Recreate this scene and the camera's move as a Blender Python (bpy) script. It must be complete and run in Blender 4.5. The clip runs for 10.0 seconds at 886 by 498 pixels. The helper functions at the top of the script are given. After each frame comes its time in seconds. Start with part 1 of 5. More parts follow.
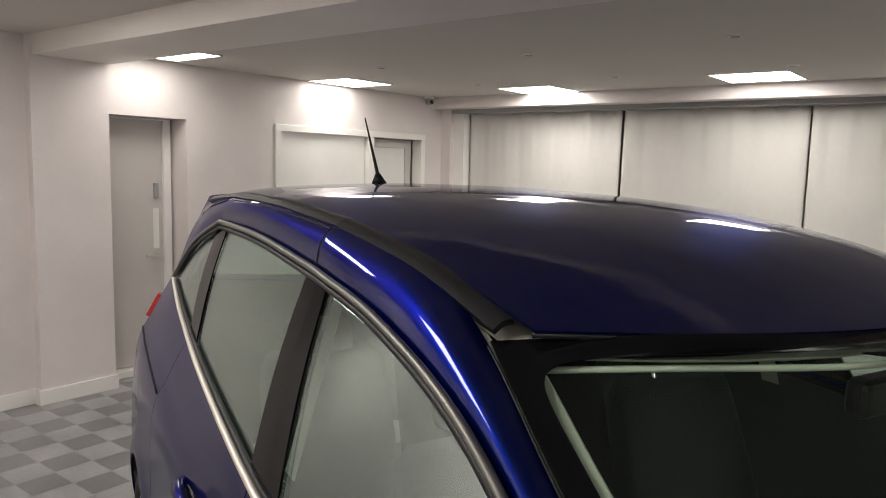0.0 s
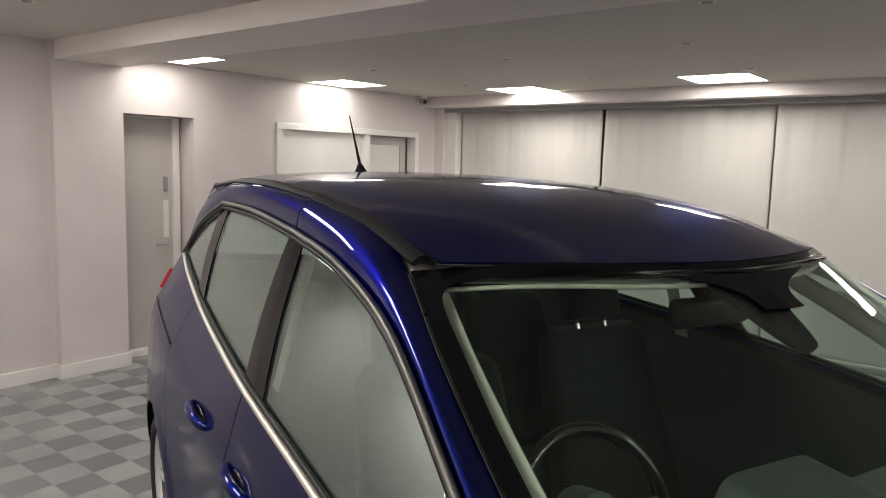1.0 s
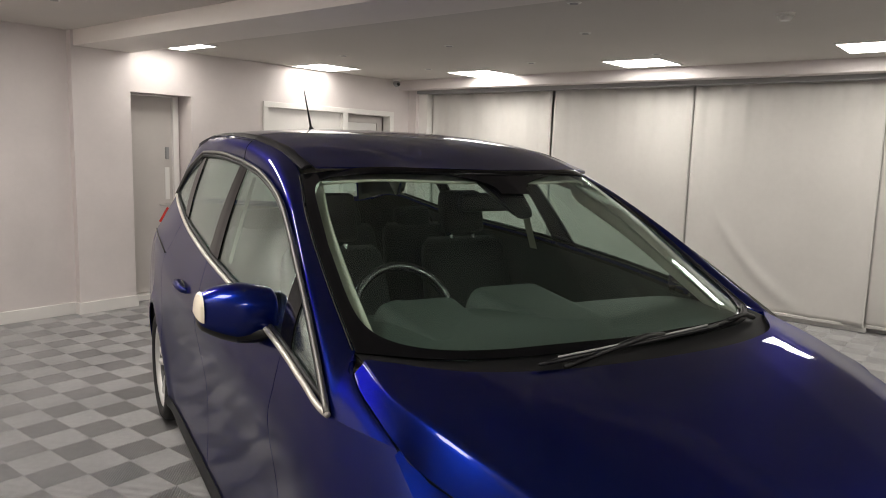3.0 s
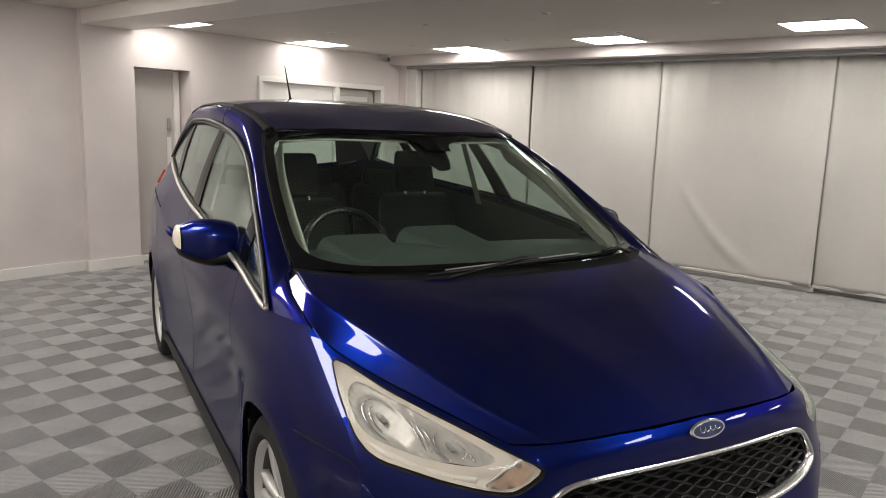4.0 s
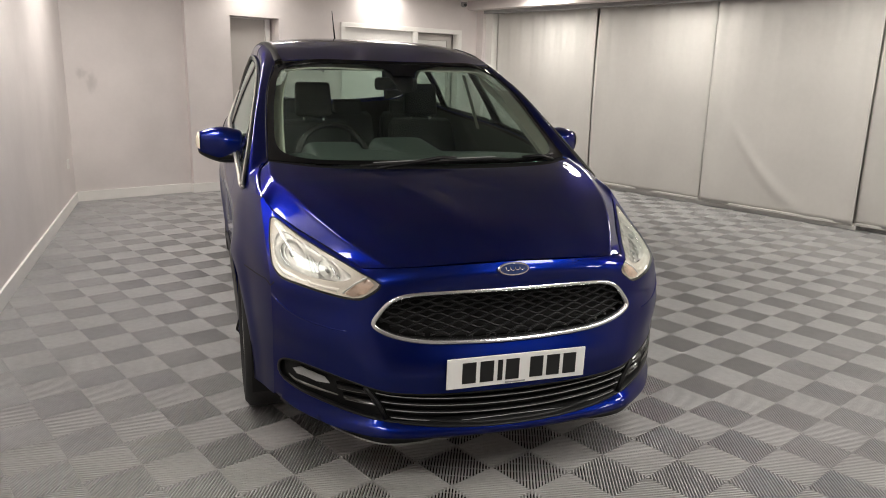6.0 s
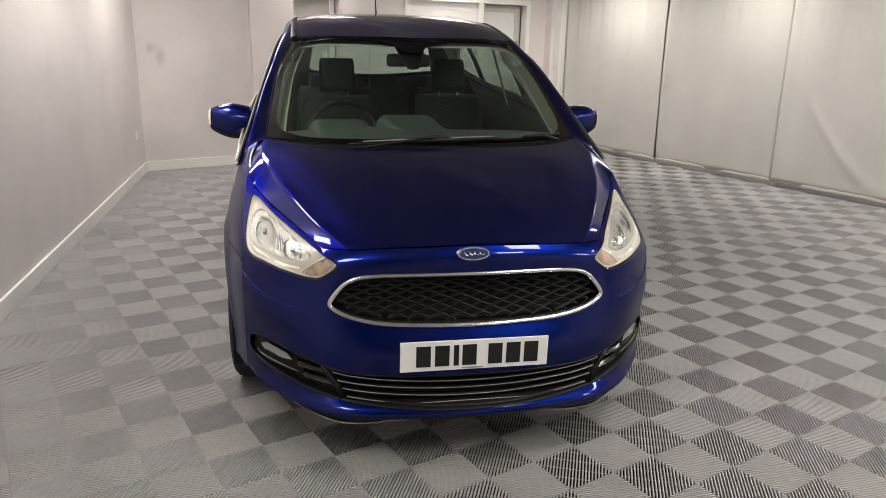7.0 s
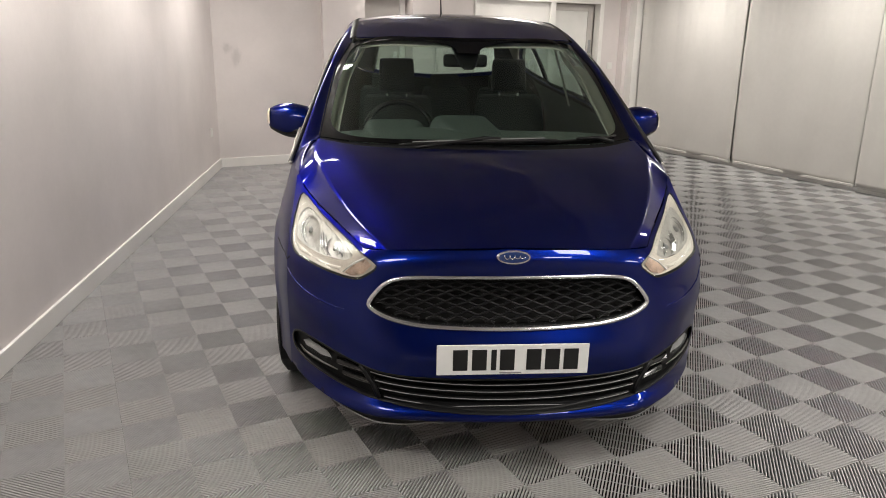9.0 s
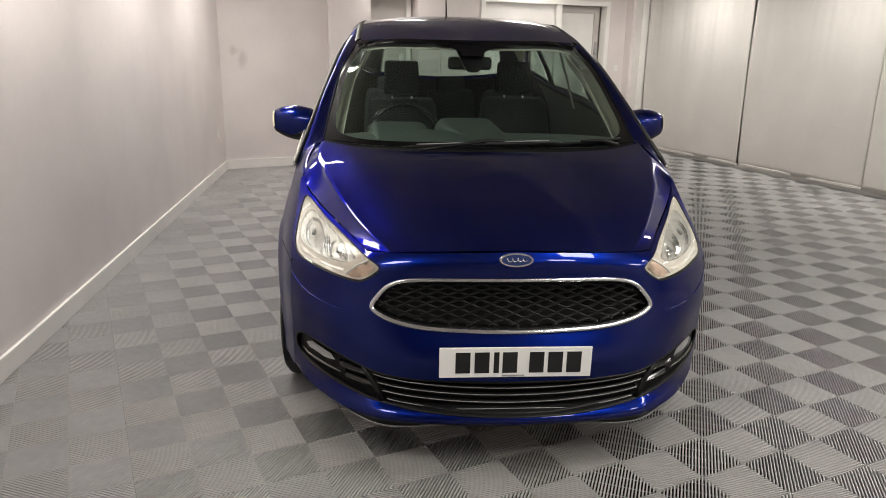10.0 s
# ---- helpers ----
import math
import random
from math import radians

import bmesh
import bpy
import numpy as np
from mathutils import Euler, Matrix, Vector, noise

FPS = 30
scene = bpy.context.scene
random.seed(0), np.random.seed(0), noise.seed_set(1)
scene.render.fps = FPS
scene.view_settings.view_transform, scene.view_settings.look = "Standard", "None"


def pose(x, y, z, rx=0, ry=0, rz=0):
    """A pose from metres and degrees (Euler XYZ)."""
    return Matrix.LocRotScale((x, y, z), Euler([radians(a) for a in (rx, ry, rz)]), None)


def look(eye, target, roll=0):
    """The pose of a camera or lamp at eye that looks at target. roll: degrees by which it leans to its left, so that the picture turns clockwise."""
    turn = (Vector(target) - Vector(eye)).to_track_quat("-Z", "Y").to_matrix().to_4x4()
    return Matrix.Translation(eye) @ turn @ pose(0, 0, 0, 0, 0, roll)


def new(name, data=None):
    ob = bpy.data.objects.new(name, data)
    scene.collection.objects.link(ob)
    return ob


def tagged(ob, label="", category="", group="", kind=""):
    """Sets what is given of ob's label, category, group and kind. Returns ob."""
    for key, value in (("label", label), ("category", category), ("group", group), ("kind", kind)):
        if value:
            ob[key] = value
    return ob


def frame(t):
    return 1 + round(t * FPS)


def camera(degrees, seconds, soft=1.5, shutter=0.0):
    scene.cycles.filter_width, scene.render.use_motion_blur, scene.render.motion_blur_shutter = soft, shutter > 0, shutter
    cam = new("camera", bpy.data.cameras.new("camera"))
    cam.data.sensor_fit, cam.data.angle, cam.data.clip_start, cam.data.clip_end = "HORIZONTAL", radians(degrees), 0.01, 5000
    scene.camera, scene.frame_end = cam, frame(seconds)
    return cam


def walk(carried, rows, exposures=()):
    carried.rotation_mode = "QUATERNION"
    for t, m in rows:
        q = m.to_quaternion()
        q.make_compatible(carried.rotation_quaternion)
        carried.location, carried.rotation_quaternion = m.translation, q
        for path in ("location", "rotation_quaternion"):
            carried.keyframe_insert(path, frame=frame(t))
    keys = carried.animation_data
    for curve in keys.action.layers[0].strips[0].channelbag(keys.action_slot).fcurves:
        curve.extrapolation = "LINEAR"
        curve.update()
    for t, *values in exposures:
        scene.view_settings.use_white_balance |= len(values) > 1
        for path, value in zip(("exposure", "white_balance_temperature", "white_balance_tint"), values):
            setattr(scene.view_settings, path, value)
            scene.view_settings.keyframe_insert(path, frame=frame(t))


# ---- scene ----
cam = camera(62.9, 10.0, soft=0.95)
PATH = [
    (0, (-1.202, 1.106, 1.712), (-0.213, 2.829, 1.477), 1.5),
    (0.5, (-1.244, 0.874, 1.698), (-0.262, 2.601, 1.464), 1.5),
    (1, (-1.296, 0.64, 1.681), (-0.321, 2.37, 1.444), 1.5),
    (1.5, (-1.34, 0.375, 1.661), (-0.37, 2.107, 1.419), 1.5),
    (2, (-1.367, 0.103, 1.631), (-0.403, 1.838, 1.382), 1.6),
    (2.5, (-1.394, -0.198, 1.584), (-0.438, 1.539, 1.326), 1.6),
    (2.7, (-1.412, -0.317, 1.57), (-0.451, 1.418, 1.31), 1.6),
    (4, (-1.412, -1.15, 1.519), (-0.482, 0.588, 1.182), 1.8),
    (4.5, (-1.372, -1.481, 1.488), (-0.459, 0.264, 1.146), 1.8),
    (5, (-1.318, -1.761, 1.46), (-0.475, 0.016, 1.101), 1.7),
    (5.5, (-1.182, -2.024, 1.449), (-0.442, -0.207, 1.057), 1.5),
    (6, (-0.988, -2.182, 1.45), (-0.386, -0.336, 0.971), 1.5),
    (6.2, (-0.896, -2.214, 1.471), (-0.336, -0.365, 0.955), 1.5),
    (7.5, (-0.425, -2.263, 1.493), (-0.191, -0.358, 0.93), 1.1),
    (8, (-0.416, -2.248, 1.499), (-0.239, -0.337, 0.935), 1.0),
    (8.5, (-0.419, -2.246, 1.502), (-0.26, -0.335, 0.936), 1.0),
    (9, (-0.418, -2.251, 1.496), (-0.269, -0.338, 0.932), 1.0),
    (9.5, (-0.406, -2.256, 1.502), (-0.268, -0.342, 0.937), 1.0),
    (10, (-0.407, -2.252, 1.498), (-0.275, -0.336, 0.939), 1.0),
]
walk(cam, [(t, look(eye, target, roll)) for t, eye, target, roll in PATH],
     exposures=[(0, 0.23), (2.5, 0.26), (5.0, 0.35), (7.5, 0.49), (10.0, 0.47)])

# ---- light ----
world = bpy.data.worlds.new("night")
world.use_nodes = True
world.node_tree.nodes["Background"].inputs[0].default_value = (0.01, 0.011, 0.013, 1)
world.node_tree.nodes["Background"].inputs[1].default_value = 0.3
scene.world = world
PANEL_POWER = 21.0

# ---- plan ----
# The room turns 22 degrees against the car. u runs along the back wall, v from the back wall
# towards the front, z up. Local axes of the room are (u, -v, z).
ROOM = pose(-2.348, 6.208, 0, 0, 0, 22.0)
CEIL_R, CEIL_L, BEAM_Z = 2.42, 2.475, 2.345
V_END = 11.5
SPLAY = 0.364
FLOOR = pose(-1.597, 1.209, 0, 0, 0, 22.67)
U_BLIND, U_HEAD = 5.80, 5.41


def at_room(u, v, z):
    return ROOM @ Vector((u, -v, z))


# ---- materials ----
def mat(name, color, rough=0.6, metal=0.0, coat=0.0, var=0.0, var_scale=6.0, bump=0.0, bump_scale=200.0,
        spec=0.5, emit=None, power=0.0, fine=0.0, trans=0.0, ior=1.45, rough_var=0.0, coat_rough=0.03, sheen=0.0):
    m = bpy.data.materials.new(name)
    m.use_nodes = True
    nt = m.node_tree
    b = nt.nodes["Principled BSDF"]
    b.inputs["Base Color"].default_value = (*color, 1)
    b.inputs["Roughness"].default_value = rough
    b.inputs["Metallic"].default_value = metal
    b.inputs["Coat Weight"].default_value = coat
    b.inputs["Coat Roughness"].default_value = coat_rough
    b.inputs["Specular IOR Level"].default_value = spec
    b.inputs["Transmission Weight"].default_value = trans
    b.inputs["IOR"].default_value = ior
    b.inputs["Sheen Weight"].default_value = sheen
    if emit:
        b.inputs["Emission Color"].default_value = (*emit, 1)
        b.inputs["Emission Strength"].default_value = power
    if var or bump or rough_var or fine:
        tc = nt.nodes.new("ShaderNodeTexCoord")
    if var or fine:
        n1 = nt.nodes.new("ShaderNodeTexNoise")
        n1.inputs["Scale"].default_value = var_scale
        n1.inputs["Detail"].default_value = 4
        nt.links.new(tc.outputs["Object"], n1.inputs["Vector"])
        r1 = nt.nodes.new("ShaderNodeMapRange")
        r1.inputs["From Min"].default_value, r1.inputs["From Max"].default_value = 0.3, 0.7
        r1.inputs["To Min"].default_value, r1.inputs["To Max"].default_value = 1 - var, 1 + var
        nt.links.new(n1.outputs["Fac"], r1.inputs["Value"])
        n2 = nt.nodes.new("ShaderNodeTexNoise")
        n2.inputs["Scale"].default_value = var_scale * 18
        nt.links.new(tc.outputs["Object"], n2.inputs["Vector"])
        r2 = nt.nodes.new("ShaderNodeMapRange")
        r2.inputs["To Min"].default_value, r2.inputs["To Max"].default_value = 1 - fine, 1 + fine
        nt.links.new(n2.outputs["Fac"], r2.inputs["Value"])
        mul = nt.nodes.new("ShaderNodeMath")
        mul.operation = "MULTIPLY"
        nt.links.new(r1.outputs["Result"], mul.inputs[0])
        nt.links.new(r2.outputs["Result"], mul.inputs[1])
        sc = nt.nodes.new("ShaderNodeVectorMath")
        sc.operation = "SCALE"
        sc.inputs[0].default_value = color
        nt.links.new(mul.outputs[0], sc.inputs["Scale"])
        nt.links.new(sc.outputs["Vector"], b.inputs["Base Color"])
    if rough_var:
        n3 = nt.nodes.new("ShaderNodeTexNoise")
        n3.inputs["Scale"].default_value = var_scale * 2.3
        n3.inputs["Detail"].default_value = 5
        nt.links.new(tc.outputs["Object"], n3.inputs["Vector"])
        r3 = nt.nodes.new("ShaderNodeMapRange")
        r3.inputs["To Min"].default_value, r3.inputs["To Max"].default_value = max(0.02, rough - rough_var), rough + rough_var
        nt.links.new(n3.outputs["Fac"], r3.inputs["Value"])
        nt.links.new(r3.outputs["Result"], b.inputs["Roughness"])
    if bump:
        nb = nt.nodes.new("ShaderNodeTexNoise")
        nb.inputs["Scale"].default_value = bump_scale
        nb.inputs["Detail"].default_value = 3
        nt.links.new(tc.outputs["Object"], nb.inputs["Vector"])
        bp = nt.nodes.new("ShaderNodeBump")
        bp.inputs["Strength"].default_value = bump
        bp.inputs["Distance"].default_value = 0.002
        nt.links.new(nb.outputs["Fac"], bp.inputs["Height"])
        nt.links.new(bp.outputs["Normal"], b.inputs["Normal"])
    return m


M_WALL = mat("wall_paint", (0.675, 0.624, 0.610), 0.55, var=0.07, var_scale=1.5, fine=0.025, bump=0.25, bump_scale=160, rough_var=0.1)
M_CEIL = mat("ceiling_paint", (0.60, 0.57, 0.535), 0.8, var=0.03, var_scale=0.9, fine=0.015, bump=0.15, bump_scale=120)
M_BEAM = mat("beam_paint", (0.78, 0.74, 0.70), 0.6, var=0.03, var_scale=1.1, fine=0.015, bump=0.15, bump_scale=120)
M_WHITE = mat("white_gloss_paint", (0.78, 0.76, 0.73), 0.35, var=0.04, var_scale=3, bump=0.08, bump_scale=60)
M_DOOR = mat("grey_door_paint", (0.52, 0.49, 0.465), 0.5, var=0.04, var_scale=2.0, fine=0.02, bump=0.1, bump_scale=90)
M_PANEL = mat("light_diffuser", (0.9, 0.9, 0.9), 0.5, emit=(1.0, 0.955, 0.89), power=PANEL_POWER)
M_PANEL_SOFT = mat("light_diffuser_dim", (0.9, 0.9, 0.9), 0.5, emit=(1.0, 0.95, 0.88), power=PANEL_POWER * 0.45)
M_BLIND = mat("blind_fabric", (0.58, 0.56, 0.53), 0.85, var=0.06, var_scale=1.1, fine=0.03, bump=0.3, bump_scale=500, sheen=0.1)
M_BLACK = mat("black_plastic", (0.0065, 0.0065, 0.007), 0.42, spec=0.3, var=0.1, var_scale=8, bump=0.1, bump_scale=300)
# near-black that stands in for shade in gaps, seams and hollows
M_GAPSHADE = mat("gap_shade_black", (0.003, 0.003, 0.003), 0.8)
M_RIB = mat("grey_floor_plastic", (0.362, 0.357, 0.354), 0.42, var=0.14, var_scale=1.6, fine=0.12, bump=0.2, bump_scale=300, rough_var=0.12)
# slab near-black: the shade between the ribs is put into its colour
M_SLAB = mat("slab_shade_black", (0.006, 0.006, 0.0065), 0.9, var=0.2)
M_METAL = mat("brushed_metal", (0.55, 0.54, 0.52), 0.3, metal=1.0, rough_var=0.08)
M_GREYPL = mat("grey_plastic", (0.30, 0.30, 0.30), 0.5, var=0.03)
M_WHITEPL = mat("white_plastic", (0.75, 0.74, 0.71), 0.45, var=0.03)


def smudge_material():
    """Grey dirt that thins out towards its edge."""
    m = mat("smudged_paint", (0.33, 0.30, 0.30), 0.7)
    nt = m.node_tree
    tc = nt.nodes.new("ShaderNodeTexCoord")
    ln = nt.nodes.new("ShaderNodeVectorMath")
    ln.operation = "LENGTH"
    nt.links.new(tc.outputs["Object"], ln.inputs[0])
    ns = nt.nodes.new("ShaderNodeTexNoise")
    ns.inputs["Scale"].default_value = 2.5
    ns.inputs["Detail"].default_value = 4
    nt.links.new(tc.outputs["Object"], ns.inputs["Vector"])
    ad = nt.nodes.new("ShaderNodeMath")
    ad.operation = "MULTIPLY_ADD"
    ad.inputs[1].default_value = -0.9
    nt.links.new(ns.outputs["Fac"], ad.inputs[0])
    nt.links.new(ln.outputs["Value"], ad.inputs[2])
    mr = nt.nodes.new("ShaderNodeMapRange")
    mr.interpolation_type = "SMOOTHSTEP"
    mr.inputs["From Min"].default_value, mr.inputs["From Max"].default_value = -0.35, 0.5
    mr.inputs["To Min"].default_value, mr.inputs["To Max"].default_value = 0.17, 0.0
    nt.links.new(ad.outputs[0], mr.inputs["Value"])
    nt.links.new(mr.outputs["Result"], nt.nodes["Principled BSDF"].inputs["Alpha"])
    return m


M_SMUDGE = smudge_material()


# ---- mesh helpers ----
def obj(name, bm, material, parent=None, m=None, smooth=False):
    me = bpy.data.meshes.new(name)
    if m is not None:
        bm.transform(m)
    bmesh.ops.recalc_face_normals(bm, faces=bm.faces[:])
    bm.to_mesh(me)
    bm.free()
    if smooth:
        me.polygons.foreach_set("use_smooth", [True] * len(me.polygons))
        me.update()
    for q in (material if isinstance(material, (list, tuple)) else [material]):
        me.materials.append(q)
    ob = new(name, me)
    if parent is not None:
        ob.parent = parent
    return ob


def part(name, bm, material, parent, label="", smooth=False):
    ob = obj(name, bm, material, parent, None, smooth)
    if label:
        ob["label"] = label
    return ob


def box_into(bm, x0, x1, y0, y1, z0, z1, bevel=0.0, seg=2):
    r = bmesh.ops.create_cube(bm, size=1.0)
    bmesh.ops.transform(bm, verts=r["verts"], matrix=Matrix.Translation(((x0 + x1) / 2, (y0 + y1) / 2, (z0 + z1) / 2)) @ Matrix.Diagonal((abs(x1 - x0), abs(y1 - y0), abs(z1 - z0), 1)))
    if bevel:
        es = list({e for v in r["verts"] for e in v.link_edges})
        bmesh.ops.bevel(bm, geom=es, offset=bevel, segments=seg, affect="EDGES", profile=0.5)
    return bm


def rbox(u0, u1, v0, v1, z0, z1, bevel=0.0):
    """A box in room coordinates, as a fresh bmesh in the world."""
    bm = bmesh.new()
    box_into(bm, u0, u1, -v1, -v0, z0, z1, bevel)
    bm.transform(ROOM)
    return bm


def cyl_into(bm, p0, p1, r0, r1=None, seg=20, caps=True):
    p0, p1 = Vector(p0), Vector(p1)
    r1 = r0 if r1 is None else r1
    d = p1 - p0
    r = bmesh.ops.create_cone(bm, cap_ends=caps, segments=seg, radius1=r0, radius2=r1, depth=d.length)
    q = d.to_track_quat("Z", "Y").to_matrix().to_4x4()
    bmesh.ops.transform(bm, verts=r["verts"], matrix=Matrix.Translation((p0 + p1) / 2) @ q)
    return bm


def tube_into(bm, pts, r, seg=8):
    """A tube along points, radius r or a list of radii."""
    pts = [Vector(p) for p in pts]
    rings = []
    up = Vector((0.13, 0.21, 0.97)).normalized()
    for i, p in enumerate(pts):
        d = (pts[min(i + 1, len(pts) - 1)] - pts[max(i - 1, 0)]).normalized()
        a = d.cross(up)
        if a.length < 0.05:
            a = d.cross(Vector((1, 0, 0)))
        a.normalize()
        b = d.cross(a)
        rr = r[i] if isinstance(r, (list, tuple)) else r
        rings.append([bm.verts.new(p + a * (rr * math.cos(2 * math.pi * k / seg)) + b * (rr * math.sin(2 * math.pi * k / seg))) for k in range(seg)])
    for q, w in zip(rings, rings[1:]):
        for k in range(seg):
            bm.faces.new((q[k], q[(k + 1) % seg], w[(k + 1) % seg], w[k]))
    bm.faces.new(rings[0][::-1])
    bm.faces.new(rings[-1])
    return bm


def crom(pts, t):
    """A smooth curve through points; t from 0 to len - 1."""
    n = len(pts) - 1
    i = min(max(int(math.floor(t)), 0), n - 1)
    f = t - i
    p1, p2 = Vector(pts[i]), Vector(pts[i + 1])
    p0 = Vector(pts[i - 1]) if i > 0 else p1 * 2 - p2
    p3 = Vector(pts[i + 2]) if i + 2 <= n else p2 * 2 - p1
    return 0.5 * (2 * p1 + (p2 - p0) * f + (2 * p0 - 5 * p1 + 4 * p2 - p3) * f * f + (3 * p1 - p0 - 3 * p2 + p3) * f ** 3)


def grid_into(bm, fn, nu, nv, close=False):
    vs = [[bm.verts.new(fn(i / nu, j / nv)) for j in range(nv + 1)] for i in range(nu + 1)]
    for i in range(nu):
        for j in range(nv):
            q = (vs[i][j], vs[i + 1][j], vs[i + 1][j + 1], vs[i][j + 1])
            if len({tuple(round(c, 6) for c in v.co) for v in q}) > 2:
                try:
                    bm.faces.new(q)
                except ValueError:
                    pass
    bmesh.ops.remove_doubles(bm, verts=bm.verts[:], dist=1e-5)
    return bm


def structure(name, bm, material, label="", category=""):
    return tagged(obj(name, bm, material), label, category, kind="structure")


# ---- the room ----
def build_room():
    # left wall runs out at about 20 degrees
    bm = bmesh.new()
    n = Vector((-0.9397, 0.3421, 0)) * 0.2
    a, b = Vector((0, 0, 0)), Vector((-SPLAY * V_END, -V_END, 0))
    vs = [bm.verts.new(p) for p in (a, b, b + n, a + n)]
    top = [bm.verts.new(v.co + Vector((0, 0, CEIL_L + 0.1))) for v in vs]
    bm.faces.new(vs)
    bm.faces.new(top[::-1])
    for i in range(4):
        bm.faces.new((vs[i], vs[(i + 1) % 4], top[(i + 1) % 4], top[i]))
    bm.transform(ROOM)
    structure("wall_left", bm, M_WALL, "pale grey painted wall with a smooth finish", "wall")
    # back wall, in stretches round the two door openings
    bm = bmesh.new()
    def q(u0, u1, v0, v1, z0, z1):
        box_into(bm, u0, u1, -v1, -v0, z0, z1)
    q(-0.25, 1.24, -0.30, 0.0, 0, CEIL_L + 0.1)
    q(1.24, 1.76, -0.30, 0.075, 0, CEIL_L + 0.1)
    q(1.76, 2.40, -0.30, 0.03, 2.0, CEIL_L + 0.1)
    q(2.40, 3.26, -0.30, 0.03, 0, CEIL_L + 0.1)
    q(3.26, 5.30, -0.30, 0.03, 2.015, CEIL_L + 0.1)
    q(5.30, 6.3, -0.30, 0.03, 0, CEIL_L + 0.1)
    bm.transform(ROOM)
    structure("wall_back", bm, M_WALL, "pale grey painted wall with two doors let into it", "wall")
    # pier and head over the blinds
    structure("wall_pier", rbox(5.60, 6.3, 0.03, 0.16, 0, CEIL_R), M_WALL, "pale grey corner pier beside the blinds", "wall")
    structure("window_reveal", rbox(5.66, 6.3, 0.16, 0.30, 0, CEIL_R), M_WHITE, "white painted window reveal", "wall")
    structure("window_head", rbox(U_HEAD, U_HEAD + 0.20, 0.03, V_END, 2.305, CEIL_R + 0.1), M_WALL, "grey bulkhead over the row of blinds", "wall")
    structure("blind_headrail", rbox(U_HEAD + 0.20, U_HEAD + 0.36, 0.16, V_END, 2.262, 2.40, 0.004), M_GREYPL, "grey headrail box over the blinds", "headrail")
    structure("window_wall", rbox(6.02, 6.3, 0.30, V_END, 0, CEIL_R), M_WALL, "wall behind the blinds", "wall")
    structure("wall_front", rbox(-5, 6.3, V_END, V_END + 0.2, 0, CEIL_L + 0.1), M_WALL, "pale grey wall at the end of the showroom", "wall")
    structure("window_sill", rbox(5.84, 6.02, 0.30, 5.5, 0, 0.055, 0.004), M_WHITE, "low white sill under the blinds", "sill")
    structure("window_sill", rbox(5.93, 6.02, 5.5, V_END, 0, 0.075, 0.004), M_WHITE, "low white skirting under the blind", "sill")
    # ceilings and beam
    structure("ceiling", rbox(1.78, 6.3, -0.3, V_END, CEIL_R, CEIL_R + 0.15), M_CEIL, "matt pale grey plaster ceiling", "ceiling")
    structure("ceiling", rbox(-5, 1.27, -0.3, V_END, CEIL_L, CEIL_L + 0.15), M_CEIL, "matt pale grey plaster ceiling, slightly higher", "ceiling")
    structure("ceiling_beam", rbox(1.265, 1.79, -0.3, V_END, BEAM_Z, CEIL_L + 0.15, 0.004), M_BEAM, "pale grey boxed-in ceiling beam", "beam")
    # skirtings
    structure("baseboard", rbox(0.0, 1.235, 0.0, 0.018, 0, 0.105, 0.003), M_WHITE, "white painted skirting board", "skirting")
    structure("baseboard", rbox(1.222, 1.775, 0.075, 0.093, 0, 0.105, 0.003), M_WHITE, "white painted skirting board on the nib", "skirting")
    bm = rbox(1.222, 1.24, 0.018, 0.075, 0, 0.105)
    structure("baseboard", bm, M_WHITE, "short white skirting return", "skirting")
    bm = bmesh.new()
    L = V_END / 0.9397
    box_into(bm, 0, L, 0.0, 0.018, 0, 0.105, 0.003)
    bm.transform(ROOM @ pose(0, 0, 0, 0, 0, math.degrees(math.atan2(-1.0, -SPLAY))))
    structure("baseboard", bm, M_WHITE, "long white skirting board along the wall", "skirting")
    structure("baseboard", rbox(2.42, 3.25, 0.03, 0.048, 0, 0.105, 0.003), M_WHITE, "white painted skirting board", "skirting")
    structure("baseboard", rbox(5.31, 5.60, 0.03, 0.048, 0, 0.105, 0.003), M_WHITE, "white painted skirting board", "skirting")


build_room()


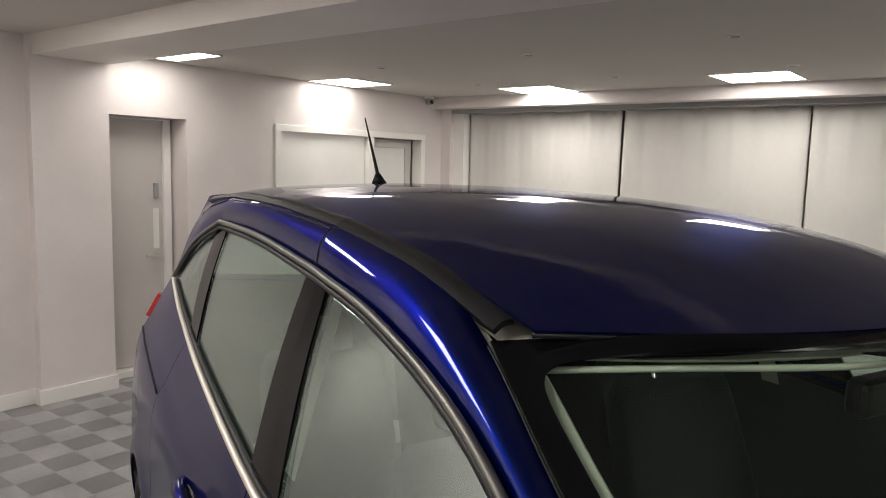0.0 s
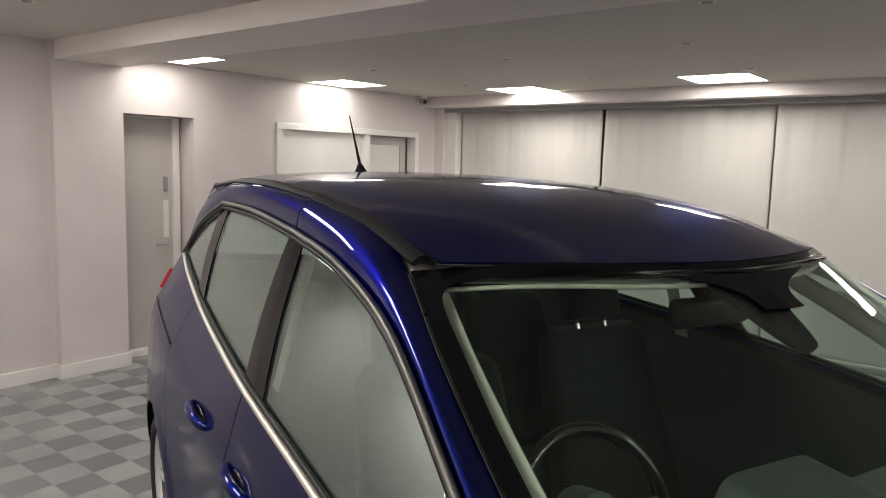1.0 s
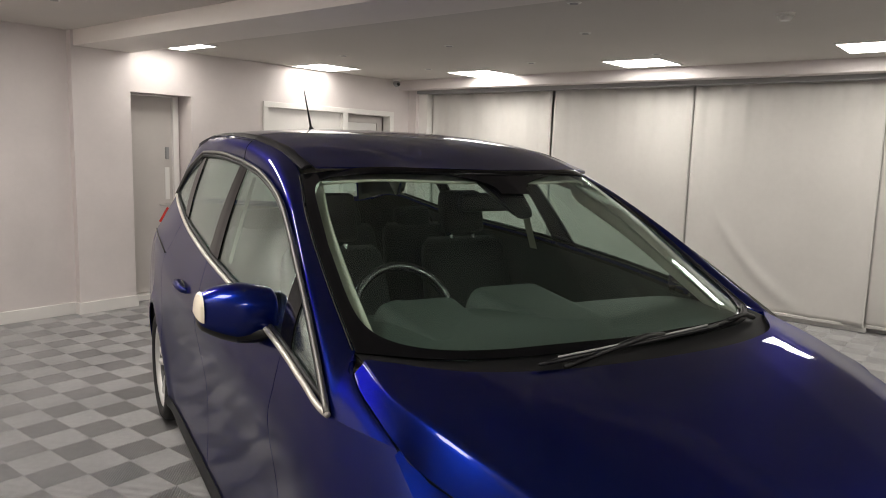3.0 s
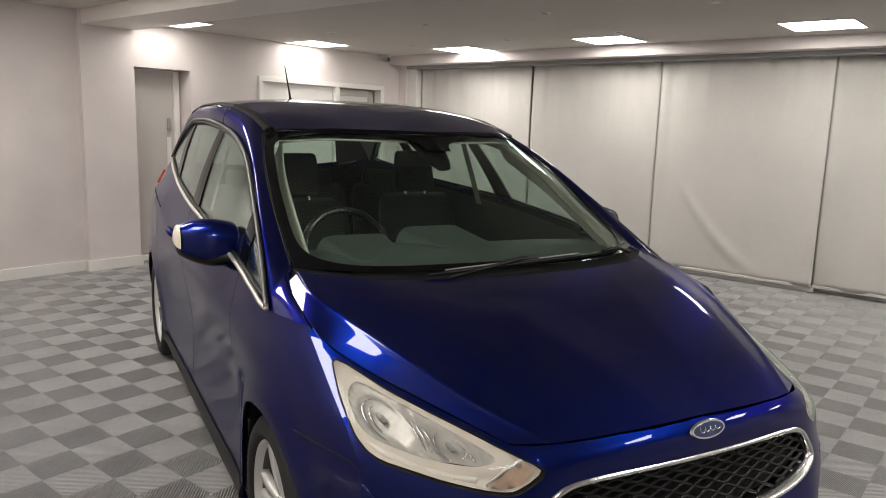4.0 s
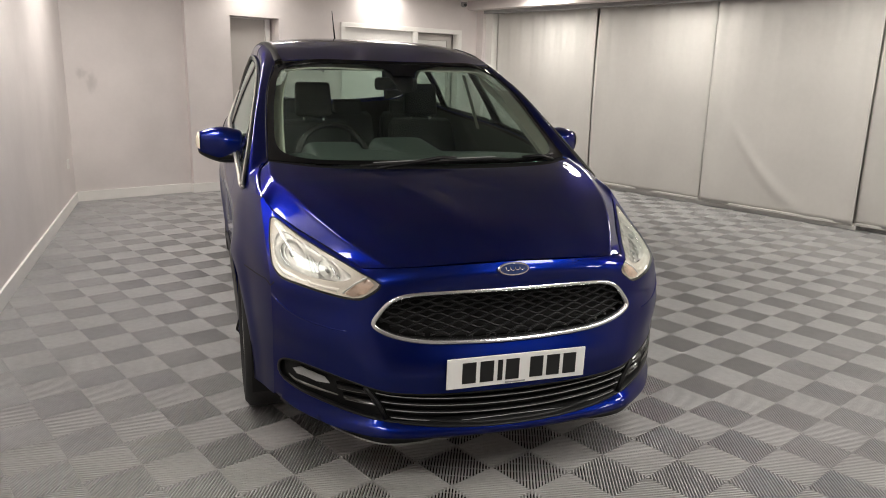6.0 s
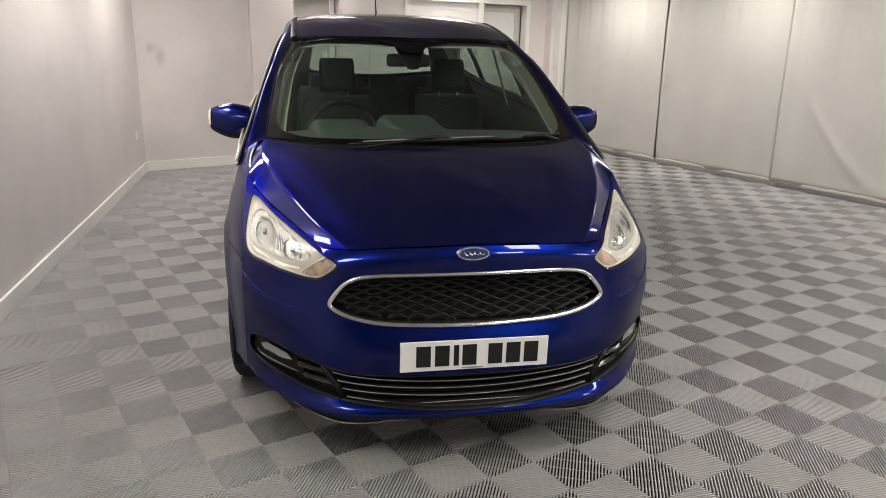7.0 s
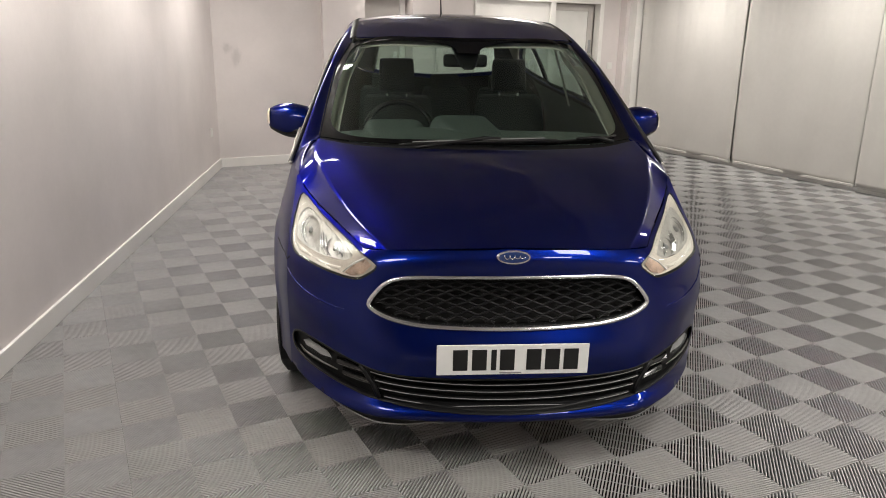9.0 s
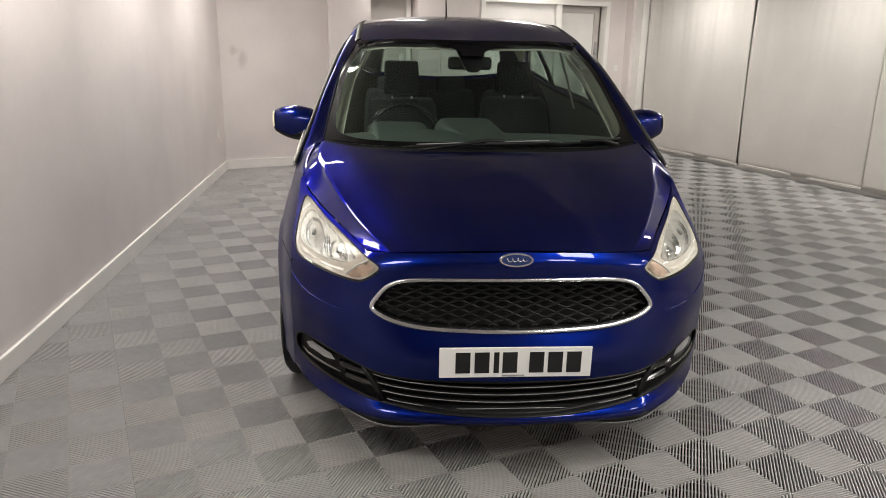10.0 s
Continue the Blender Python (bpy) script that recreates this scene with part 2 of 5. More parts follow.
def build_panels():
    # panels past v 7 are unseen, added by guess to brighten the front
    spots = [(2.02, 0.45, 0.46, 0.56, CEIL_R), (3.88, 0.33, 0.58, 0.52, CEIL_R), (5.11, 1.57, 0.57, 0.57, CEIL_R), (4.96, 3.56, 0.57, 0.57, CEIL_R),
             (4.77, 5.57, 0.57, 0.57, CEIL_R), (4.6, 7.6, 0.57, 0.57, CEIL_R), (2.6, 8.0, 0.57, 0.57, CEIL_R), (0.6, 7.6, 0.57, 0.57, CEIL_L), (0.2, 8.9, 0.57, 0.57, CEIL_L), (2.3, 9.6, 0.57, 0.57, CEIL_R), (4.5, 9.8, 0.57, 0.57, CEIL_R),
             (0.2, 1.5, 0.57, 0.57, CEIL_L), (-0.5, 3.15, 0.57, 0.57, CEIL_L), (-1.33, 4.7, 0.57, 0.57, CEIL_L), (-2.1, 7.2, 0.57, 0.57, CEIL_L)]
    for u, v, w, d, z in spots:
        root = new("ceiling_light")
        root.matrix_world = ROOM @ pose(u, -v, z)
        tagged(root, "square flush LED ceiling panel, switched on; past v 7 an unseen addition", "ceiling light", "LED ceiling panels")
        bm = bmesh.new()
        for x0, x1, y0, y1 in ((-w / 2, w / 2, -d / 2, -d / 2 + 0.012), (-w / 2, w / 2, d / 2 - 0.012, d / 2), (-w / 2, -w / 2 + 0.012, -d / 2 + 0.012, d / 2 - 0.012), (w / 2 - 0.012, w / 2, -d / 2 + 0.012, d / 2 - 0.012)):
            box_into(bm, x0, x1, y0, y1, -0.008, 0.0)
        part("frame", bm, M_WHITEPL, root)
        bm = bmesh.new()
        box_into(bm, -w / 2 + 0.012, w / 2 - 0.012, -d / 2 + 0.012, d / 2 - 0.012, -0.006, -0.001)
        part("diffuser", bm, M_PANEL_SOFT if v < 1.0 else M_PANEL, root, "glowing white diffuser")


build_panels()


def build_blinds():
    edges = [(0.31, 2.11, U_BLIND, 0.03), (2.135, 3.77, U_BLIND + 0.012, 0.0), (3.79, 5.49, U_BLIND - 0.004, 0.0), (5.48, 7.22, U_BLIND + 0.05, 0.0), (7.25, 9.0, U_BLIND, 0.0), (9.03, 11.2, U_BLIND + 0.01, 0.0)]
    for k, (v0, v1, u, lean) in enumerate(edges):
        root = new("roller_blind")
        root.matrix_world = ROOM @ pose(u, -(v0 + v1) / 2, 0)
        tagged(root, "pale grey fabric roller blind, fully lowered, slightly creased", "blind", "row of roller blinds")
        w = v1 - v0
        rnd = random.Random(k + 3)
        ph = [rnd.uniform(0, 6) for _ in range(4)]
        bm = bmesh.new()
        def fn(s, t):
            z = 0.06 + 2.235 * t
            y = (s - 0.5) * w + (1 - t) * lean * -s
            sag = 0.012 * math.sin(5.0 * s * w + ph[0] + 1.5 * t) * (1 - 0.6 * t) + 0.006 * math.sin(13 * s * w + ph[1] + 2.5 * t)
            curl = -0.035 * math.exp(-((1 - s) / 0.06) ** 2) * (0.3 + t * (1 - t) * 2) - 0.02 * math.exp(-(s / 0.05) ** 2)
            top = 0.013 * t ** 5 * math.sin(26 * s * w + ph[2]) + 0.006 * t ** 3 * math.sin(57 * s * w + ph[3])
            fold = 0.0
            if k == 2:
                d = (z - 0.14 - 1.05 * max(0, s - 0.30) ** 1.6 * 2.2)
                fold = 0.022 * math.exp(-(d / 0.07) ** 2) * math.exp(-((s - 0.58) / 0.24) ** 4)
            return Vector((sag + curl + top - fold, y, z))
        grid_into(bm, fn, 72, 44)
        bmesh.ops.solidify(bm, geom=bm.faces[:], thickness=0.003)
        part("fabric", bm, M_BLIND, root, smooth=True)
        bm = bmesh.new()
        box_into(bm, -0.012, 0.012, -w / 2, w / 2, 0.045, 0.075, 0.004)
        part("bottom_bar", bm, M_BLIND, root)
        bm = bmesh.new()
        cyl_into(bm, (0.02, -w / 2, 2.31), (0.02, w / 2, 2.31), 0.028)
        part("roller_tube", bm, M_GREYPL, root, smooth=True)


build_blinds()


# ---- car materials ----
def glass(name, tint, base=0.04, rough=0.0):
    m = bpy.data.materials.new(name)
    m.use_nodes = True
    nt = m.node_tree
    nt.nodes.remove(nt.nodes["Principled BSDF"])
    tr = nt.nodes.new("ShaderNodeBsdfTransparent")
    tr.inputs[0].default_value = (*tint, 1)
    gl = nt.nodes.new("ShaderNodeBsdfGlossy")
    gl.inputs["Roughness"].default_value = rough
    gl.inputs["Color"].default_value = (0.88, 0.97, 0.93, 1)
    lw = nt.nodes.new("ShaderNodeLayerWeight")
    lw.inputs["Blend"].default_value = 0.5
    pw = nt.nodes.new("ShaderNodeMath")
    pw.operation = "POWER"
    pw.inputs[1].default_value = 5.0
    nt.links.new(lw.outputs["Facing"], pw.inputs[0])
    fr = nt.nodes.new("ShaderNodeMath")
    fr.operation = "MULTIPLY_ADD"
    fr.inputs[1].default_value, fr.inputs[2].default_value = 0.95, base
    nt.links.new(pw.outputs[0], fr.inputs[0])
    mx = nt.nodes.new("ShaderNodeMixShader")
    nt.links.new(fr.outputs[0], mx.inputs[0])
    nt.links.new(tr.outputs[0], mx.inputs[1])
    nt.links.new(gl.outputs[0], mx.inputs[2])
    nt.links.new(mx.outputs[0], nt.nodes["Material Output"].inputs["Surface"])
    return m


def paint_material():
    m = mat("blue_metallic_paint", (0.0007, 0.0082, 0.124), 0.33, metal=0.97, coat=0.8, coat_rough=0.02)
    nt = m.node_tree
    b = nt.nodes["Principled BSDF"]
    b.inputs["Coat IOR"].default_value = 1.42
    b.inputs["Specular Tint"].default_value = (0.01, 0.06, 0.42, 1)
    tc = nt.nodes.new("ShaderNodeTexCoord")
    vo = nt.nodes.new("ShaderNodeTexVoronoi")
    vo.inputs["Scale"].default_value = 1400
    nt.links.new(tc.outputs["Object"], vo.inputs["Vector"])
    mr = nt.nodes.new("ShaderNodeMapRange")
    mr.inputs["To Min"].default_value, mr.inputs["To Max"].default_value = 0.8, 1.25
    nt.links.new(vo.outputs["Color"], mr.inputs["Value"])
    sc = nt.nodes.new("ShaderNodeVectorMath")
    sc.operation = "SCALE"
    sc.inputs[0].default_value = (0.0007, 0.0082, 0.124)
    nt.links.new(mr.outputs["Result"], sc.inputs["Scale"])
    nt.links.new(sc.outputs["Vector"], b.inputs["Base Color"])
    ns = nt.nodes.new("ShaderNodeTexNoise")
    ns.inputs["Scale"].default_value = 9
    nt.links.new(tc.outputs["Object"], ns.inputs["Vector"])
    r2 = nt.nodes.new("ShaderNodeMapRange")
    r2.inputs["To Min"].default_value, r2.inputs["To Max"].default_value = 0.003, 0.012
    nt.links.new(ns.outputs["Fac"], r2.inputs["Value"])
    nt.links.new(r2.outputs["Result"], b.inputs["Coat Roughness"])
    return m


M_PAINT = paint_material()
M_GLASS = glass("car_glass", (0.86, 0.93, 0.90), 0.16, 0.15)
M_SCREEN = glass("windscreen_glass", (0.90, 0.955, 0.92), 0.026)
M_LENS = glass("clear_lens", (0.97, 0.975, 0.97), 0.008)
M_CHROME = mat("chrome", (0.70, 0.70, 0.71), 0.2, metal=1.0, rough_var=0.05)
M_SATIN = mat("satin_trim", (0.64, 0.60, 0.55), 0.42, metal=0.75, rough_var=0.08)
M_TRIMDARK = mat("dull_satin_trim", (0.17, 0.165, 0.155), 0.45, metal=1.0, rough_var=0.08)
M_MESHBLK = mat("black_mesh_plastic", (0.005, 0.005, 0.0055), 0.4, spec=0.25)
M_FRIT = mat("black_frit", (0.003, 0.003, 0.0035), 0.16, spec=0.15)
M_SCUTTLE = mat("scuttle_plastic", (0.006, 0.006, 0.0065), 0.6, spec=0.2, bump=0.2, bump_scale=300)
M_GLOSSBLK = mat("gloss_black", (0.005, 0.005, 0.0055), 0.15, coat=0.4)
M_TYRE = mat("tyre_rubber", (0.014, 0.014, 0.0145), 0.75, var=0.15, var_scale=12, bump=0.4, bump_scale=220)
M_ALLOY = mat("silver_alloy", (0.72, 0.71, 0.69), 0.36, metal=0.6, coat=0.4, rough_var=0.08)
M_BARREL_SHADE = mat("barrel_in_shade", (0.09, 0.09, 0.09), 0.5, metal=0.6)
M_REFL = mat("lamp_reflector", (0.46, 0.44, 0.41), 0.4, metal=0.3, rough_var=0.1, var=0.12, var_scale=40)
M_LAMPBODY = mat("lamp_bezel", (0.66, 0.60, 0.53), 0.38, var=0.06, var_scale=20)
M_HOUSING = mat("silvered_housing", (0.80, 0.75, 0.68), 0.34, metal=0.15, rough_var=0.08)
M_AMBER = mat("amber_lens", (0.56, 0.40, 0.31), 0.3, coat=0.5, var=0.25, var_scale=30)
M_RED = mat("red_lens", (0.45, 0.02, 0.015), 0.2, coat=0.8)
M_CREAM = mat("frosted_indicator", (0.80, 0.72, 0.58), 0.25, coat=0.6)
M_SEAT = mat("charcoal_seat_cloth", (0.011, 0.0128, 0.0123), 0.9, var=0.2, var_scale=5, bump=0.5, bump_scale=500, sheen=0.05)
M_DASH = mat("dark_grey_dashboard", (0.050, 0.063, 0.057), 0.5, var=0.1, var_scale=6, bump=0.5, bump_scale=420)
M_LINER = mat("beige_headliner", (0.54, 0.53, 0.46), 0.9, var=0.04, bump=0.3, bump_scale=400)
M_COVER = mat("pale_pillar_plastic", (0.62, 0.60, 0.52), 0.6, var=0.04, bump=0.2, bump_scale=300)
M_CARD = mat("dark_door_card", (0.060, 0.070, 0.066), 0.6, var=0.12, var_scale=5, bump=0.4, bump_scale=380)
M_PLATE = mat("white_plate", (0.88, 0.88, 0.86), 0.3, coat=0.6)
M_INK = mat("black_ink", (0.01, 0.01, 0.01), 0.4)
M_BADGE = mat("blue_badge", (0.01, 0.03, 0.12), 0.2, coat=1.0)
M_MIRRORGL = mat("mirror_silver", (0.85, 0.86, 0.87), 0.02, metal=1.0)

# ---- car: control net, right half (x below 0), front at y = 0 ----
HUB_F, HUB_R, HUB_Z, ARCH = 0.915, 3.705, 0.31, 0.358
# plan of the nose: depth y over |x| (columns) and height z (rows)
NX = (0.0, 0.25, 0.45, 0.55, 0.65, 0.75, 0.80)
NZ = (0.208, 0.233, 0.252, 0.27, 0.36, 0.45, 0.55, 0.64, 0.70, 0.76, 0.80, 0.86, 0.96)
NY = ((-0.025, -0.01, 0.025, 0.085, 0.175, 0.305, 0.40),
      (-0.058, -0.043, -0.005, 0.058, 0.15, 0.288, 0.385),
      (-0.050, -0.036, 0.004, 0.066, 0.156, 0.29, 0.385),
      (-0.010, 0.004, 0.036, 0.09, 0.172, 0.298, 0.385),
      (-0.005, 0.008, 0.038, 0.09, 0.17, 0.295, 0.375),
      (-0.015, -0.005, 0.035, 0.088, 0.173, 0.292, 0.372),
      (0.030, 0.040, 0.060, 0.098, 0.164, 0.275, 0.357),
      (0.065, 0.070, 0.082, 0.122, 0.192, 0.298, 0.378),
      (0.058, 0.066, 0.090, 0.135, 0.205, 0.32, 0.40),
      (0.048, 0.060, 0.105, 0.17, 0.275, 0.41, 0.485),
      (0.065, 0.085, 0.16, 0.28, 0.38, 0.495, 0.565),
      (0.16, 0.19, 0.32, 0.44, 0.53, 0.615, 0.675),
      (0.55, 0.60, 0.66, 0.71, 0.76, 0.81, 0.85))


def cubic(xs, ys, x):
    i = 0
    while i < len(xs) - 2 and x > xs[i + 1]:
        i += 1
    h = xs[i + 1] - xs[i]
    f = (x - xs[i]) / h
    def slope(k):
        if k <= 0:
            return 0.0 if xs is NX else (ys[1] - ys[0]) / (xs[1] - xs[0])
        if k >= len(xs) - 1:
            return (ys[-1] - ys[-2]) / (xs[-1] - xs[-2])
        return (ys[k + 1] - ys[k - 1]) / (xs[k + 1] - xs[k - 1])
    a, b = slope(i) * h, slope(i + 1) * h
    d = ys[i + 1] - ys[i]
    return ys[i] + f * a + f * f * (3 * d - 2 * a - b) + f ** 3 * (a + b - 2 * d)


def nose_y(x, z):
    col = [cubic(NX, row, min(abs(x), 0.80)) for row in NZ_ROWS]
    return cubic(NZ, col, z)


NZ_ROWS = NY
# side of the body: five heights at each station from the nose corner to the tail
SIDE = [
    [(-.80, nose_y(.80, .26), .26), (-.80, nose_y(.80, .40), .40), (-.80, nose_y(.80, .58), .58), (-.80, nose_y(.80, .735), .735), (-.778, .93, .955)],
    [(-.862, .62, .25), (-.868, .62, .40), (-.872, .62, .58), (-.868, .73, .74), (-.85, 1.03, .935)],
    [(-.890, .95, .20), (-.905, .95, .40), (-.912, .95, .60), (-.900, .98, .76), (-.856, 1.20, .965)],
    [(-.878, 1.38, .17), (-.872, 1.38, .40), (-.878, 1.38, .60), (-.902, 1.39, .80), (-.858, 1.40, 1.005)],
    [(-.878, 1.88, .17), (-.868, 1.88, .40), (-.872, 1.88, .60), (-.912, 1.88, .84), (-.861, 1.85, 1.063)],
    [(-.878, 2.42, .175), (-.868, 2.42, .40), (-.873, 2.42, .60), (-.914, 2.42, .86), (-.856, 2.42, 1.11)],
    [(-.878, 3.0, .18), (-.876, 3.0, .40), (-.881, 3.0, .60), (-.912, 3.0, .88), (-.82, 3.0, 1.142)],
    [(-.875, 3.38, .19), (-.898, 3.38, .40), (-.908, 3.38, .62), (-.902, 3.38, .92), (-.787, 3.38, 1.17)],
    [(-.875, 3.7, .22), (-.897, 3.7, .42), (-.905, 3.7, .64), (-.886, 3.7, .94), (-.757, 3.7, 1.207)],
    [(-.86, 4.02, .30), (-.88, 4.02, .45), (-.885, 4.02, .66), (-.862, 4.02, .95), (-.72, 4.0, 1.245)],
    [(-.82, 4.25, .33), (-.845, 4.25, .46), (-.85, 4.25, .66), (-.825, 4.24, .96), (-.69, 4.2, 1.235)],
    [(-.68, 4.42, .35), (-.70, 4.44, .48), (-.70, 4.44, .68), (-.68, 4.40, .96), (-.58, 4.32, 1.19)],
    [(0, 4.49, .35), (0, 4.51, .48), (0, 4.51, .68), (0, 4.46, .96), (0, 4.38, 1.14)],
]
# one more height between the shoulder and the top edge
SIDE = [[*row[:4], tuple(crom(row, 3.5)), row[4]] for row in SIDE]
SIDE[0][4] = (-.80, nose_y(.80, .83), .83)
SIDE[0][5] = (-.793, nose_y(.793, .935), .935)
# a guiding row on the nose, so that the wing leaves it without a kink
GUIDE = [(-.70, nose_y(.70, p[2]), p[2]) for p in SIDE[0][:5]] + [(-.735, nose_y(.735, .905), .905)]
SIDE_ALL = [GUIDE, *SIDE]
# greenhouse: belt, window top and roof rail at each station
BELT = [(-.85, 1.03, .935), (-.856, 1.20, .965), (-.858, 1.40, 1.005), (-.861, 1.72, 1.048), (-.861, 2.0, 1.077), (-.859, 2.27, 1.10), (-.856, 2.42, 1.11), (-.83, 2.85, 1.135), (-.797, 3.26, 1.157), (-.787, 3.38, 1.17), (-.755, 3.72, 1.21), (-.72, 4.0, 1.245)]
WTOP = [(-.85, 1.03, .935), (-.812, 1.24, 1.055), (-.770, 1.50, 1.195), (-.719, 1.85, 1.364), (-.694, 2.18, 1.443), (-.682, 2.48, 1.475), (-.679, 2.58, 1.483), (-.668, 3.0, 1.504), (-.655, 3.44, 1.50), (-.655, 3.55, 1.487), (-.68, 3.80, 1.40), (-.72, 4.0, 1.245)]
RAIL = [(-.738, 1.175, 1.034), (-.716, 1.463, 1.190), (-.686, 1.715, 1.331), (-.628, 1.978, 1.455), (-.609, 2.2, 1.538), (-.617, 2.52, 1.578), (-.617, 2.60, 1.583), (-.614, 3.0, 1.598), (-.606, 3.44, 1.594), (-.602, 3.56, 1.588), (-.59, 3.85, 1.566), (-.575, 4.05, 1.547)]
STRIP = [(-.588, 1.70, 1.40), (-.594, 1.82, 1.44), (-.601, 1.90, 1.468), (-.607, 1.955, 1.480), *RAIL[4:]]
BONNET = [
    [(x, nose_y(x, z), z) for x, z in ((0, .8115), (-.15, .809), (-.30, .801), (-.42, .792), (-.507, .784))],
    [(0, .30, .899), (-.2, .30, .896), (-.38, .305, .882), (-.535, .326, .849), (-.592, nose_y(.592, .816), .816)],
    [(0, .55, .970), (-.25, .55, .968), (-.46, .552, .955), (-.635, .562, .917), (-.692, nose_y(.692, .857), .857)],
    [(0, .69, 1.002), (-.28, .695, 1.001), (-.50, .715, .995), (-.698, .772, .967), (-.764, nose_y(.764, .901), .901)],
    [(0, .775, 1.018), (-.28, .788, 1.018), (-.52, .83, 1.016), (-.737, .93, .999), (-.790, nose_y(.790, .938) + .004, .940)],
    [(0, .84, 1.029), (-.28, .857, 1.029), (-.53, .925, 1.031), (-.735, 1.10, 1.037), (-.780, 1.09, 1.000)],
]
# closer columns along the shoulder crease keep it crisp
BONNET = [[r[0], r[1], r[2], tuple(Vector(r[2]).lerp(Vector(r[3]), 0.78)), r[3], tuple(Vector(r[3]).lerp(Vector(r[4]), 0.25)), r[4]] for r in BONNET]
SCREEN = [
    [(0, .955, 1.032), (-.28, .970, 1.032), (-.54, 1.03, 1.032), (-.735, 1.170, 1.034)],
    [(0, 1.18, 1.18), (-.26, 1.20, 1.178), (-.52, 1.285, 1.18), (-.713, 1.466, 1.190)],
    [(0, 1.42, 1.345), (-.24, 1.45, 1.343), (-.49, 1.555, 1.342), (-.682, 1.718, 1.332)],
    [(0, 1.666, 1.484), (-.22, 1.696, 1.486), (-.44, 1.788, 1.486), (-.622, 1.975, 1.452)],
]
ROOF = [
    [(0, 1.670, 1.489), (-.22, 1.700, 1.491), (-.42, 1.780, 1.489), (-.596, 1.910, 1.482)],
    [(0, 2.05, 1.577), (-.24, 2.07, 1.575), (-.45, 2.12, 1.563), (-.603, 2.2, 1.542)],
    [(0, 2.5, 1.623), (-.25, 2.5, 1.619), (-.46, 2.52, 1.606), (-.613, 2.56, 1.583)],
    [(0, 3.0, 1.640), (-.25, 3.0, 1.636), (-.46, 3.0, 1.622), (-.610, 3.0, 1.600)],
    [(0, 3.6, 1.631), (-.25, 3.6, 1.626), (-.45, 3.6, 1.613), (-.598, 3.6, 1.590)],
    [(0, 4.24, 1.580), (-.24, 4.22, 1.576), (-.43, 4.15, 1.568), (-.573, 4.05, 1.551)],
]


def net(rows, s, t):
    """A smooth surface through rows of points."""
    # interpolate each column along the rows, then along the column
    col = [crom([r[k] for r in rows], s) for k in range(len(rows[0]))]
    return crom(col, t)


def side_pt(s, t):
    p = net(SIDE_ALL, s + 1, t)
    if s < 1:
        q = net(SIDE, 0, t)
        p = p + Vector((0, (nose_y(.80, min(q.z, .95)) - q.y) * (1 - s) ** 2 * (1 if t < 4.6 else (5 - t) / 0.4), 0))
    # flared lips round the wheel openings
    for hy in (HUB_F, HUB_R):
        d = math.hypot(p.y - hy, p.z - HUB_Z)
        if d < 0.62 and p.z > 0.2:
            p.x -= 0.013 * math.exp(-((d - 0.375) / 0.05) ** 2) * min(1, max(0, (s - 0.35) / 0.5))
    return p


def flip(p, sign):
    return Vector((p[0] * -sign, p[1], p[2])) if sign > 0 else Vector(p)


def shell(bm, th, ref):
    """Thickens an open sheet inwards, away from ref's outside, with sharp rims."""
    bmesh.ops.recalc_face_normals(bm, faces=bm.faces[:])
    ref = Vector(ref)
    if sum((f.calc_center_median() - ref).dot(f.normal) * f.calc_area() for f in bm.faces) < 0:
        bmesh.ops.reverse_faces(bm, faces=bm.faces[:])
    bm.normal_update()
    faces, verts = bm.faces[:], bm.verts[:]
    rim = [(e.verts[0], e.verts[1], e) for e in bm.edges if len(e.link_faces) == 1]
    inner = {v: bm.verts.new(v.co - v.normal * th) for v in verts}
    for f in faces:
        bm.faces.new([inner[v] for v in reversed(f.verts)])
    for a, b, e in rim:
        bm.faces.new((b, a, inner[a], inner[b]))
        e.smooth = False
    return bm


def sheet(name, fn, nu, nv, material, parent, th=0.008, ref=(0, 2.2, 0.7), sign=-1, cut=None, label=""):
    bm = bmesh.new()
    grid_into(bm, lambda a, b: flip(fn(a, b), sign), nu, nv)
    if cut:
        cut(bm)
    shell(bm, th, ref)
    me_ob = obj_keep(name, bm, material, parent)
    if label:
        me_ob["label"] = label
    return me_ob


def obj_keep(name, bm, material, parent):
    """Links a bmesh with its normals as they are, smooth but for sharp edges."""
    me = bpy.data.meshes.new(name)
    for f in bm.faces:
        f.smooth = True
    bm.to_mesh(me)
    bm.free()
    me.materials.append(material)
    ob = new(name, me)
    ob.parent = parent
    return ob


def arch_cut(bm):
    """Takes a round wheel opening out of a body side and snaps its rim to the circle."""
    for hy in (HUB_F, HUB_R):
        dead = [f for f in bm.faces if all(math.hypot(v.co.y - hy, v.co.z - HUB_Z) < ARCH for v in f.verts)]
        dead += [f for f in bm.faces if f not in dead and math.hypot(f.calc_center_median().y - hy, f.calc_center_median().z - HUB_Z) < ARCH - 0.004]
        bmesh.ops.delete(bm, geom=list(set(dead)), context="FACES")
        for v in bm.verts:
            d = math.hypot(v.co.y - hy, v.co.z - HUB_Z)
            edge = any(len(e.link_faces) == 1 for e in v.link_edges)
            if d < ARCH or (edge and d < ARCH + 0.012 and v.co.z > 0.27):
                v.co.y, v.co.z = hy + (v.co.y - hy) * ARCH / d, HUB_Z + (v.co.z - HUB_Z) * ARCH / d
    bmesh.ops.delete(bm, geom=[v for v in bm.verts if not v.link_faces], context="VERTS")


